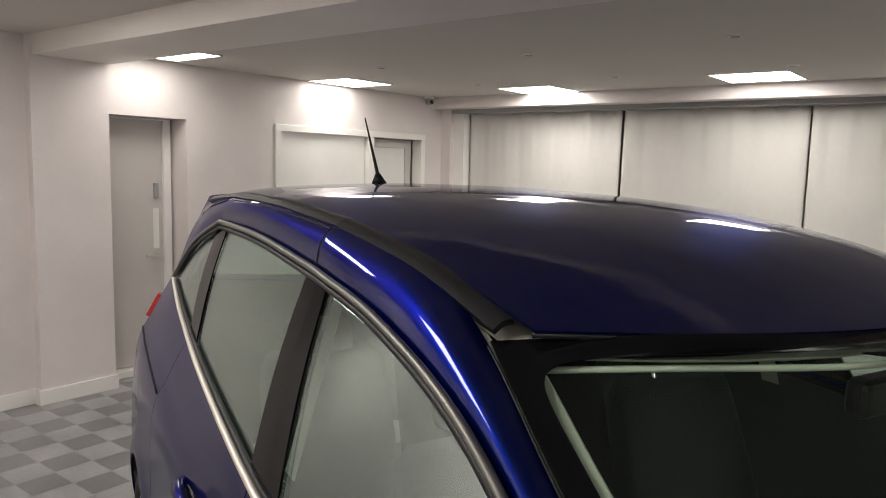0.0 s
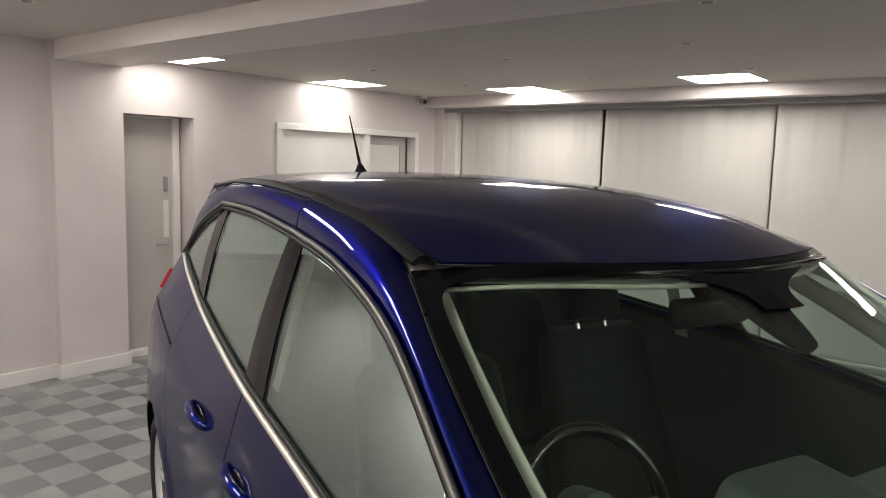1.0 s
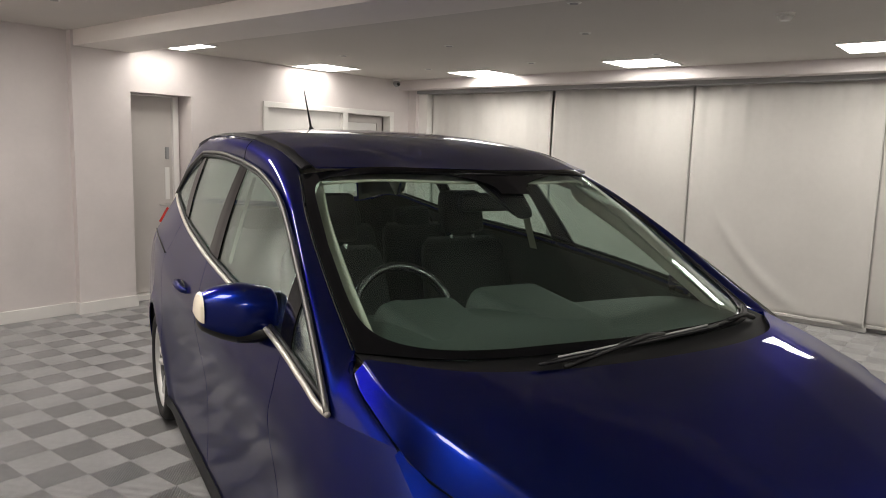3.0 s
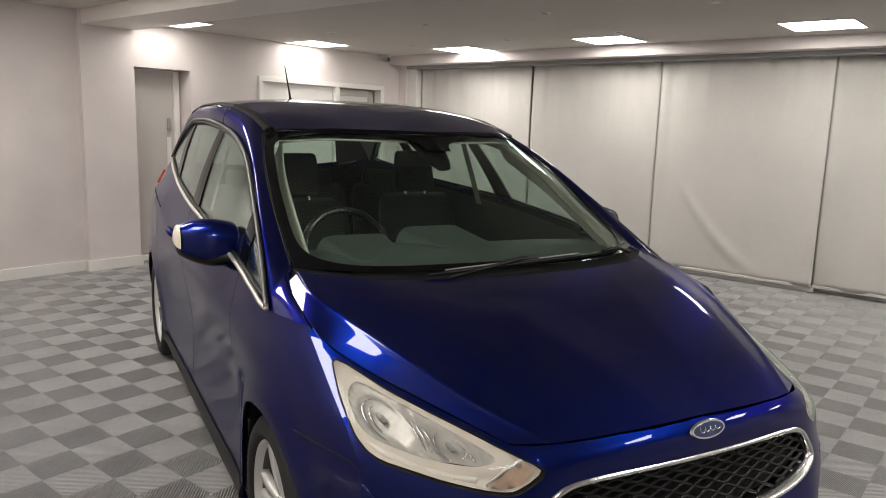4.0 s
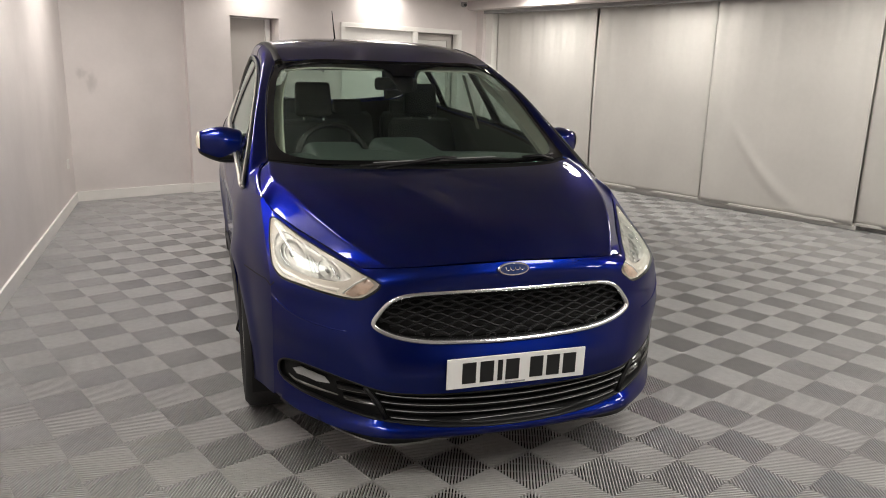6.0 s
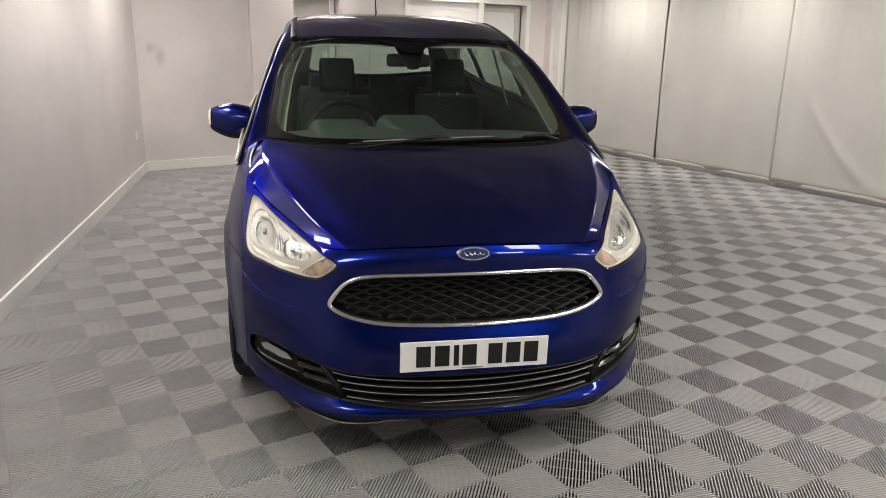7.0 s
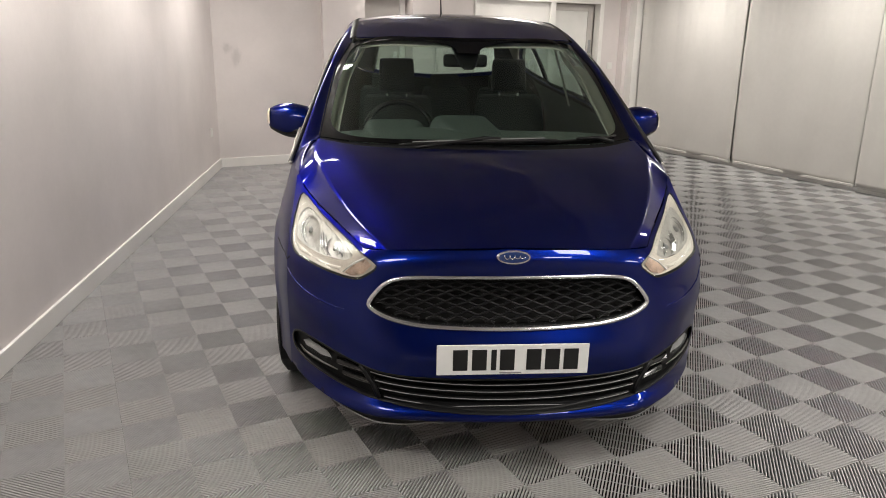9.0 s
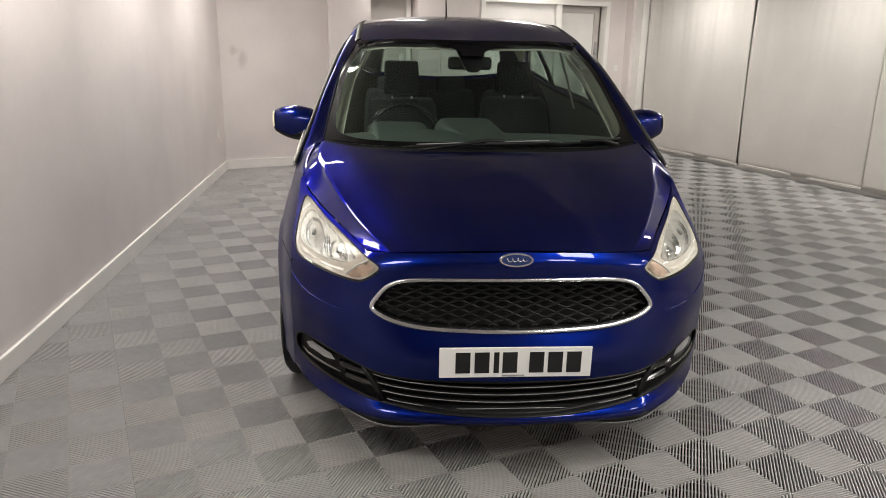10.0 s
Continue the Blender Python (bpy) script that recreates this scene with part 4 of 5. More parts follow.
def nose_details():
    grille = smooth_poly(mirror_poly(GRILLE), 3)
    intake = smooth_poly(mirror_poly(INTAKE), 3)
    # grille: frame, backing, mesh
    root = new("grille")
    root.parent = car
    bm = ring_into(bmesh.new(), grow(grille, 0.003), 0.0145, 0.008)
    part("frame", bm, M_CHROME, root, "chrome grille surround", smooth=True)
    # black sheet painted as the shade behind the mesh
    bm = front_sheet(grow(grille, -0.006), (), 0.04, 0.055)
    part("backing", bm, M_GAPSHADE, root)
    inner = grow(grille, -0.018)
    bm = bmesh.new()
    pw, ph = 0.150, 0.0300
    segs = []
    for r in range(-1, 8):
        for side in (0, 1):
            z0 = 0.53 + r * ph
            pts = []
            for i in range(0, 106):
                x = -0.56 + i * pw / 14
                ph_ = math.asin(0.97 * math.sin(2 * math.pi * (x / pw) + (math.pi if side else 0))) * 0.72
                z = z0 + 0.0140 * ph_
                pts.append((x, z))
            segs.append(pts)
    for pts in segs:
        run = []
        for p in pts + [(9, 9)]:
            if inside(p, inner):
                run.append(on_nose(p[0], p[1], -0.016))
            else:
                if len(run) > 2:
                    tube_into(bm, run, 0.0050, 6)
                run = []
    part("mesh", bm, M_MESHBLK, root, "gloss black wavy grille mesh", smooth=True)
    # lower intake: backing, slats, fog lamps
    root = new("lower_intake")
    root.parent = car
    bm = front_sheet(grow(intake, -0.001), (), 0.04, 0.03)
    part("backing", bm, M_BLACK, root)
    bm = ring_into(bmesh.new(), grow(intake, 0.002), 0.007, 0.002)
    part("rim", bm, M_BLACK, root, smooth=True)
    for k in range(4):
        z0 = 0.257 + 0.0268 * k
        xe = 0.436 + 0.016 * k
        bm = bmesh.new()
        rows = []
        for i in range(61):
            x = -xe + i / 30 * xe
            z = z0 + 0.030 * (abs(x) / 0.46) ** 2.6
            if not inside((x, z), intake):
                rows.append(None)
                continue
            y = nose_y(x, z)
            rows.append([bm.verts.new((x, y + dy, z + dz)) for dy, dz in ((0.035, 0.004), (0.006, 0.005), (0.004, 0.001), (0.006, -0.004), (0.035, -0.006))])
        for a, b in zip(rows, rows[1:]):
            if a and b:
                for j in range(4):
                    bm.faces.new((a[j], b[j], b[j + 1], a[j + 1]))
        part("slat", bm, M_BLACK, root, smooth=True)
        bm = bmesh.new()
        run = []
        for i in range(61):
            x = -xe + i / 30 * xe
            z = z0 + 0.0015 + 0.030 * (abs(x) / 0.46) ** 2.6
            if inside((x, z), grow(intake, -0.006)):
                run.append(Vector((x, nose_y(x, z) + 0.004, z)))
        if len(run) > 3:
            tube_into(bm, run, 0.0016, 5)
            part("slat_trim", bm, M_GREYPL, root, "thin bright edge of the slat", smooth=True)
        else:
            bm.free()
    for sign in (-1, 1):
        fog = new("fog_lamp")
        fog.parent = car
        q = [(-.742, .397), (-.715, .415), (-.640, .403), (-.621, .377), (-.668, .372), (-.728, .377)]
        q = lin_poly([(x * -sign, z) for x, z in q])
        bm = front_sheet(q, (), 0.02, 0.004)
        part("lens", bm, M_LENS, fog, "clear fog lamp lens", smooth=True)
        bm = front_sheet(grow(q, -0.003), (), 0.012, 0.016)
        for v in bm.verts:
            v.co.y += 0.004 * math.sin(v.co.x * 520)
        part("reflector", bm, M_GREYPL, fog, smooth=True)
        bm = bmesh.new()
        tube_into(bm, [on_nose(x * -sign, z, -0.004) for x, z in ((-.752, .372), (-.735, .358), (-.700, .354), (-.655, .352), (-.604, .347))], [0.002, 0.004, 0.005, 0.004, 0.002], 8)
        part("lower_trim", bm, M_TRIMDARK, fog, "pale strip under the fog lamp", smooth=True)
        # slotted black blades beside the fog lamp
        for (x0, z0), (x1, z1) in (((-.606, .372), (-.502, .368)), ((-.585, .336), (-.478, .326))):
            bm = bmesh.new()
            def blade(a, b):
                x, z = x0 + (x1 - x0) * a, z0 + (z1 - z0) * a
                dz, out = ((0.0, 0.0), (0.002, -0.004), (0.014, -0.010), (0.016, -0.026))[round(b * 3)]
                return on_nose(-sign * x, z + dz, out - 0.003)
            grid_into(bm, blade, 10, 3)
            bl = part("blade", bm, M_GLOSSBLK, fog, smooth=True)
            bm = bmesh.new()
            tube_into(bm, [on_nose(-sign * (x0 + (x1 - x0) * f), z0 + (z1 - z0) * f, -0.002) for f in (.05, .3, .6, 1)], 0.0014, 5)
            part("blade_edge", bm, M_TRIMDARK, bl, smooth=True)
        # upright divider between the lamp recess and the slats
        bm = bmesh.new()
        tube_into(bm, [on_nose(-sign * x, z, -0.004) for x, z in ((-.520, .392), (-.500, .365), (-.475, .325), (-.455, .280))], 0.009, 8)
        part("divider", bm, M_BLACK, fog, smooth=True)
    # lip under the bumper
    bm = bmesh.new()
    def lip(a, b):
        x = -0.78 + 1.56 * a
        z = 0.226 + 0.034 * max(0, (abs(x) - 0.45) / 0.35)
        return Vector((x, nose_y(x, z) + 0.012 + 0.02 * b, z - 0.022 * b - 0.016 * b * max(0.0, 1 - ((abs(x) - 0.46) / 0.17) ** 2)))
    grid_into(bm, lip, 60, 3)
    shell(bm, 0.01, (0, 1, 0.6))
    obj_keep("chin_spoiler", bm, M_BLACK, car)
    for sx in (-1, 1):
        bm = bmesh.new()
        tube_into(bm, [lip(0.5 + sx * (0.15 + 0.25 * i / 20), 1.0) + Vector((0, -0.006, 0.002)) for i in range(21)], 0.0028, 6)
        obj_keep("chin_edge", bm, M_GREYPL, car)
    # number plate
    plate = new("number_plate")
    plate.parent = car
    plate.matrix_basis = pose(0, -0.028, 0.449, 92, 0, 0)
    bm = bmesh.new()
    box_into(bm, -0.26, 0.26, -0.0555, 0.0555, -0.006, 0.0, 0.002)
    part("plate", bm, M_PLATE, plate)
    # plain bars in place of the characters
    for cx, wd in ((-.180, .050), (-.115, .050), (-.066, .018), (-.020, .050), (.071, .050), (.135, .050), (.199, .050)):
        bm = bmesh.new()
        box_into(bm, cx - wd / 2, cx + wd / 2, -0.0385, 0.0385, 0.0, 0.0012)
        part("plate_bar", bm, M_INK, plate)
    bm = bmesh.new()
    box_into(bm, -0.045, 0.03, -0.051, -0.046, 0.0, 0.001)
    part("plate_bar", bm, M_GREYPL, plate)
    # badge
    bd = new("badge")
    bd.parent = car
    bd.matrix_basis = pose(0, nose_y(0, 0.787) - 0.004, 0.787, 78, 0, 0)
    for nm, a, b, h, mt in (("badge_rim", 0.060, 0.0245, 0.006, M_CHROME), ("badge_face", 0.0535, 0.0195, 0.0075, M_BADGE)):
        bm = bmesh.new()
        r = bmesh.ops.create_cone(bm, cap_ends=True, segments=48, radius1=1, radius2=0.94, depth=1)
        bmesh.ops.transform(bm, verts=bm.verts[:], matrix=Matrix.Translation((0, 0, h / 2)) @ Matrix.Diagonal((a, b, h, 1)))
        part(nm, bm, mt, bd)
    bm = bmesh.new()
    run = [(-0.036 + 0.070 * i / 60 + 0.0035 * math.cos(i * 0.42), (0.0075 - 0.003 * i / 60) * math.sin(i * 0.42) + 0.001, 0.008) for i in range(61)]
    tube_into(bm, run, [0.0010 + 0.0009 * abs(math.sin(i * 0.21)) for i in range(61)], 6)
    part("badge_flourish", bm, M_CHROME, bd, smooth=True)


nose_details()


def headlights():
    for sign in (-1, 1):
        hl = new("headlight")
        hl.parent = car
        q = smooth_poly(LAMP, 3)
        q = [(x * -sign, z) for x, z in q]
        bm = front_sheet(grow(q, -0.002), (), 0.03, 0.0)
        shell(bm, 0.003, (0, 2, 0.6))
        ob = obj_keep("lens", bm, M_LENS, hl)
        ob["label"] = "clear headlight lens"
        bm = ring_into(bmesh.new(), grow(q, 0.0005), 0.0024, 0.0005)
        part("bezel", bm, M_BLACK, hl, smooth=True)
        # cream housing round a silvered chamber
        chamber = smooth_poly([(-sign * x, z) for x, z in ((-.768, .806), (-.735, .838), (-.67, .814), (-.60, .786), (-.545, .758), (-.575, .738), (-.645, .734), (-.715, .740), (-.766, .756))], 3)
        bm = front_sheet(grow(q, -0.005), (chamber,), 0.010, 0.0)
        for v in bm.verts:
            d = min(math.hypot(v.co.x - p[0], v.co.z - p[1]) for p in q)
            v.co.y += min(0.024, 0.006 + d * 0.9)
        part("housing", bm, M_LAMPBODY, hl, "cream moulded lamp housing", smooth=True)
        bm = front_sheet(chamber, (), 0.0055, 0.0)
        for v in bm.verts:
            d = min(math.hypot(v.co.x - p[0], v.co.z - p[1]) for p in chamber)
            ax, z = abs(v.co.x), v.co.z
            m1 = max(0, 1 - ((ax - 0.715) / 0.040) ** 2 - ((z - 0.778) / 0.036) ** 2)
            m2 = max(0, 1 - ((ax - 0.612) / 0.034) ** 2 - ((z - 0.757) / 0.026) ** 2)
            rib = 0.0016 * math.sin(2 * math.pi * (ax + 0.25 * z) / 0.011) * (1 - min(1, 2 * max(m1, m2)))
            v.co.y += min(0.034, 0.024 + d * 0.8) + 0.024 * math.sqrt(m1) + 0.019 * math.sqrt(m2) + rib
        ch = part("chamber", bm, M_REFL, hl, "silvered reflector chamber with two bowls", smooth=True)
        # thin chrome strokes: arcs round the bowls and upright bars between them
        for cx, cz, rx, rz, t0, t1 in ((-.715, .778, .036, .032, 1.7, 4.5), (-.715, .778, .024, .022, 1.9, 4.2), (-.612, .757, .030, .023, 2.0, 4.3), (-.612, .757, .020, .015, -1.2, 1.2)):
            bm = bmesh.new()
            arc = [(cx + rx * math.cos(t0 + (t1 - t0) * i / 12), cz + rz * math.sin(t0 + (t1 - t0) * i / 12)) for i in range(13)]
            tube_into(bm, [on_nose(-sign * x, z, -0.034) for x, z in arc], [0.0008 + 0.0022 * math.sin(math.pi * i / 12) for i in range(13)], 6)
            part("bowl_arc", bm, M_CHROME, ch, smooth=True)
        for x, z0, z1 in ((-.664, .748, .786), (-.655, .746, .788), (-.645, .745, .784), (-.582, .742, .757)):
            bm = bmesh.new()
            tube_into(bm, [on_nose(-sign * (x - 0.005 * f), z0 + (z1 - z0) * f, -0.028) for f in (0, .25, .5, .75, 1)], [0.001, 0.0028, 0.0032, 0.0028, 0.001], 6)
            part("flute", bm, M_CHROME, ch, smooth=True)
        for cx, cz, r in ((-.715, .778, .0085), (-.612, .757, .0075)):
            bm = bmesh.new()
            k = Vector((-sign * cx, nose_y(cx, cz) + 0.048, cz))
            cyl_into(bm, k + Vector((0, 0.03, 0)), k + Vector((0, -0.012, 0)), r, r * 0.9, 18)
            bmesh.ops.create_uvsphere(bm, u_segments=16, v_segments=8, radius=r * 0.92, matrix=Matrix.Translation(k + Vector((0, -0.012, 0))))
            part("bulb", bm, M_GREYPL, ch, smooth=True)
        # indicator near the inner tip
        ind = lin_poly([(-sign * x, z) for x, z in ((-.478, .741), (-.497, .757), (-.540, .733), (-.572, .703), (-.548, .696), (-.507, .708))], 0.01)
        bm = front_sheet(ind, (), 0.010, 0.010)
        for v in bm.verts:
            v.co.y += 0.002 * math.sin(v.co.x * 420)
        part("indicator", bm, M_AMBER, hl, "pale amber indicator", smooth=True)
        bm = bmesh.new()
        tube_into(bm, [on_nose(-sign * x, z, -0.010) for x, z in ((-.497, .762), (-.540, .738), (-.578, .704))], 0.003, 6)
        part("indicator_edge", bm, M_WHITEPL, hl, smooth=True)
        # broad light blade under the bowls
        band = lin_poly([(-sign * x, z) for x, z in ((-.774, .742), (-.74, .735), (-.69, .722), (-.63, .716), (-.585, .716), (-.592, .702), (-.64, .705), (-.70, .714), (-.755, .722))], 0.01)
        bm = front_sheet(band, (), 0.008, 0.0)
        for v in bm.verts:
            d = min(math.hypot(v.co.x - p[0], v.co.z - p[1]) for p in band)
            v.co.y += 0.022 - min(0.010, d * 1.2)
        part("light_blade", bm, M_HOUSING, hl, "bright curved light blade", smooth=True)


headlights()


def mirrors():
    for sign in (-1, 1):
        mr = new("door_mirror")
        mr.parent = car
        sx = sign
        # housing: rounded body swept from the foot out to the tip
        def fn(a, b, scale=1.0):
            x = 0.828 + 0.218 * a
            th = 2 * math.pi * b
            e = 0.78
            k = (0.86 + 0.14 * math.sin(math.pi * min(1, a / 0.55) * 0.5)) * (1 - 0.50 * max(0, (a - 0.3) / 0.7) ** 2.2)
            if a > 0.93:
                k *= max(0.03, math.sqrt(max(0.0, 1 - ((a - 0.93) / 0.07) ** 2)))
            if a < 0.05:
                k *= max(0.03, 0.86 + 0.14 * math.sqrt(max(0.0, 1 - ((0.05 - a) / 0.05) ** 2)))
            c, s = math.cos(th), math.sin(th)
            zz = 0.090 * k * math.copysign(abs(s) ** e, s)
            yy = (0.095 if c < 0 else 0.03) * k * math.copysign(abs(c) ** e, c)
            return Vector((sx * x, 1.605 + 0.045 * a + yy * scale, 1.056 + 0.014 * a + zz * scale))
        def seg(b0, b1, scale=1.0, a0=0.0, a1=1.0):
            bm = bmesh.new()
            grid_into(bm, lambda a, b: fn(a0 + (a1 - a0) * a, b0 + (b1 - b0) * b, scale), 30, 24)
            return bm
        part("cap", seg(-0.10, 0.80), M_PAINT, mr, smooth=True)
        part("under_cover", seg(0.60, 0.95, 1.012), M_BLACK, mr, smooth=True)
        bm = bmesh.new()
        grid_into(bm, lambda a, b: fn(0.905 + 0.095 * a, 0.24 + 0.31 * b, 1.03) + Vector((sx * 0.004, -0.003, 0)), 12, 14)
        part("indicator_lens", bm, M_CREAM, mr, "frosted indicator lens", smooth=True)
        bm = bmesh.new()
        box_into(bm, -0.075, 0.085, -0.004, 0.004, -0.052, 0.052, 0.01, 2)
        bm.transform(Matrix.Translation((sx * 0.938, 1.638, 1.066)))
        part("mirror_glass", bm, M_MIRRORGL, mr)
        # foot
        bm = bmesh.new()
        def foot(a, b):
            x = 0.795 + 0.15 * a
            th = 2 * math.pi * b
            c, s = math.cos(th), math.sin(th)
            return Vector((sx * x, 1.535 + 0.06 * a + 0.055 * math.copysign(abs(c) ** 0.6, c) * (1 - 0.25 * a), 1.022 - 0.016 * a + 0.019 * math.copysign(abs(s) ** 0.6, s)))
        grid_into(bm, foot, 8, 20)
        part("mirror_foot", bm, M_BLACK, mr, smooth=True)


mirrors()


def trim_details():
    # door handles
    for sign in (-1, 1):
        for hy, hz in ((2.20, 0.915), (2.66, 0.932)):
            h = new("door_handle")
            h.parent = car
            bm = bmesh.new()
            xs = 0.906
            tube_into(bm, [(sign * (xs - 0.01), hy - 0.02, hz), (sign * (xs + 0.012), hy, hz + 0.004), (sign * (xs + 0.021), hy + 0.06, hz + 0.008), (sign * (xs + 0.021), hy + 0.12, hz + 0.010), (sign * (xs + 0.012), hy + 0.175, hz + 0.008), (sign * (xs - 0.012), hy + 0.195, hz + 0.006)], [0.012, 0.014, 0.016, 0.016, 0.014, 0.012], 10)
            part("grip", bm, M_PAINT, h, smooth=True)
            # black oval bulge stands in for the shaded hollow behind the grip
            bm = bmesh.new()
            bmesh.ops.create_uvsphere(bm, u_segments=20, v_segments=12, radius=1)
            bm.transform(Matrix.Translation((sign * (xs - 0.001), hy + 0.085, hz + 0.004)) @ Matrix.Diagonal((0.006, 0.062, 0.027, 1)))
            part("recess", bm, M_GLOSSBLK, h, smooth=True)
    # antenna
    an = new("antenna")
    an.parent = car
    bm = bmesh.new()
    cyl_into(bm, (0, 3.72, 1.622), (0, 3.735, 1.665), 0.032, 0.010, 20)
    part("base", bm, M_BLACK, an, smooth=True)
    bm = bmesh.new()
    n = 14
    tube_into(bm, [(0, 3.73 + 0.135 * i / n, 1.655 + 0.232 * i / n) for i in range(n + 1)], [0.0075 - 0.005 * i / n for i in range(n + 1)], 8)
    part("mast", bm, M_BLACK, an, smooth=True)
    # wipers
    def on_screen(a, b, up):
        k = abs(a * 2 - 1)
        p = net(SCREEN, b * 3, k * 3)
        return Vector((-p.x if a > 0.5 else p.x, p.y - up * 0.5, p.z + up * 0.85))
    def blade_of(p, q, arm):
        wp = new("wiper")
        wp.parent = car
        p, q = Vector(p), Vector(q)
        bm = bmesh.new()
        tube_into(bm, [p.lerp(q, i / 12) + Vector((0, -0.012 * math.sin(math.pi * i / 12), 0.004 * math.sin(math.pi * i / 12))) for i in range(13)], [0.004] + [0.0065] * 11 + [0.004], 8)
        part("blade", bm, M_BLACK, wp, smooth=True)
        bm = bmesh.new()
        tube_into(bm, [p.lerp(q, i / 12) + Vector((0, -0.016 * math.sin(math.pi * i / 12), 0.010 + 0.004 * math.sin(math.pi * i / 12))) for i in range(1, 12)], 0.0028, 6)
        part("spoiler_edge", bm, M_GREYPL, wp, "pale grey edge along the blade", smooth=True)
        mid = p.lerp(q, 0.56) + Vector((0, -0.012, 0.016))
        bm = bmesh.new()
        tube_into(bm, [Vector(arm), Vector(arm).lerp(mid, 0.4) + Vector((0, 0, 0.004)), mid.lerp(Vector(arm), 0.08) + Vector((0, 0, 0.006)), mid + (q - p).normalized() * 0.05], [0.007, 0.008, 0.009, 0.006], 10)
        part("arm", bm, M_BLACK, wp, smooth=True)
    blade_of((-.373, .880, 1.043), (.335, .952, 1.058), (-.30, .872, 1.030))
    for (a0, b0), (a1, b1), arm in (((0.56, 0.0), (0.93, 0.03), (0.90, 0.0)),):
        wp = new("wiper")
        wp.parent = car
        bm = bmesh.new()
        tube_into(bm, [on_screen(a0 + (a1 - a0) * i / 12, b0 + (b1 - b0) * i / 12, 0.014) for i in range(13)], 0.0055, 6)
        part("blade", bm, M_BLACK, wp, smooth=True)
        bm = bmesh.new()
        mid = (a0 * .45 + a1 * .55, b0 * .45 + b1 * .55)
        tube_into(bm, [on_screen(arm[0], arm[1] - 0.02, 0.015), on_screen((arm[0] + mid[0]) / 2, (arm[1] + mid[1]) / 2, 0.03), on_screen(mid[0], mid[1], 0.022)], [0.010, 0.009, 0.006], 8)
        part("arm", bm, M_BLACK, wp, smooth=True)
    # tail lights
    for sign in (-1, 1):
        bm = bmesh.new()
        grid_into(bm, lambda a, b: flip(side_pt(9.8 + 0.42 * a, 3.75 + 0.65 * b) + Vector((-0.012, 0.012, 0.002)), sign), 12, 12)
        shell(bm, 0.02, REF)
        obj_keep("tail_light", bm, M_RED, car)["label"] = "red tail light"


trim_details()


def seams():
    # joint between bumper and wing, from the lamp corner to the wheel arch
    for sign in (-1, 1):
        bm = bmesh.new()
        run = [on_nose(sign * .788, .697, 0.0), on_nose(sign * .7995, .682, 0.0)]
        run += [flip(side_pt(s, 2.72 - 0.12 * s), sign) for s in (0.15, 0.4, 0.65, 0.9, 1.05)]
        tube_into(bm, run, 0.0022, 5)
        obj_keep("bumper_joint", bm, M_GAPSHADE, car)
        # crease in the bumper corner
        bm = bmesh.new()
        tube_into(bm, [on_nose(sign * x, z, -0.0012) for x, z in ((.797, .652), (.78, .634), (.752, .616), (.715, .602), (.67, .592), (.62, .585), (.575, .582))], [0.0034, 0.004, 0.0042, 0.004, 0.0036, 0.003, 0.002], 8)
        obj_keep("bumper_crease", bm, M_PAINT, car)
        # joint of wing and front pillar
        bm = bmesh.new()
        w, r = crom(WTOP, 0.28), crom(RAIL, 0.06)
        tube_into(bm, [flip(w.lerp(r, f) + Vector((-0.75, 0, 0.66)) * (0.022 * math.sin(math.pi * f) + 0.0005) + Vector((0, 0.02 * math.sin(math.pi * f), 0)), sign) for f in (0.05, .2, .4, .6, .8, 1.0)], 0.002, 5)
        obj_keep("pillar_joint", bm, M_GAPSHADE, car)
        # sliding door rail groove
        bm = bmesh.new()
        tube_into(bm, [flip(side_pt(7.05 + 2.6 * i / 20, 3.45) + Vector((-0.001, 0, 0)), sign) for i in range(21)], 0.004, 5)
        obj_keep("slide_rail", bm, M_GAPSHADE, car)


seams()


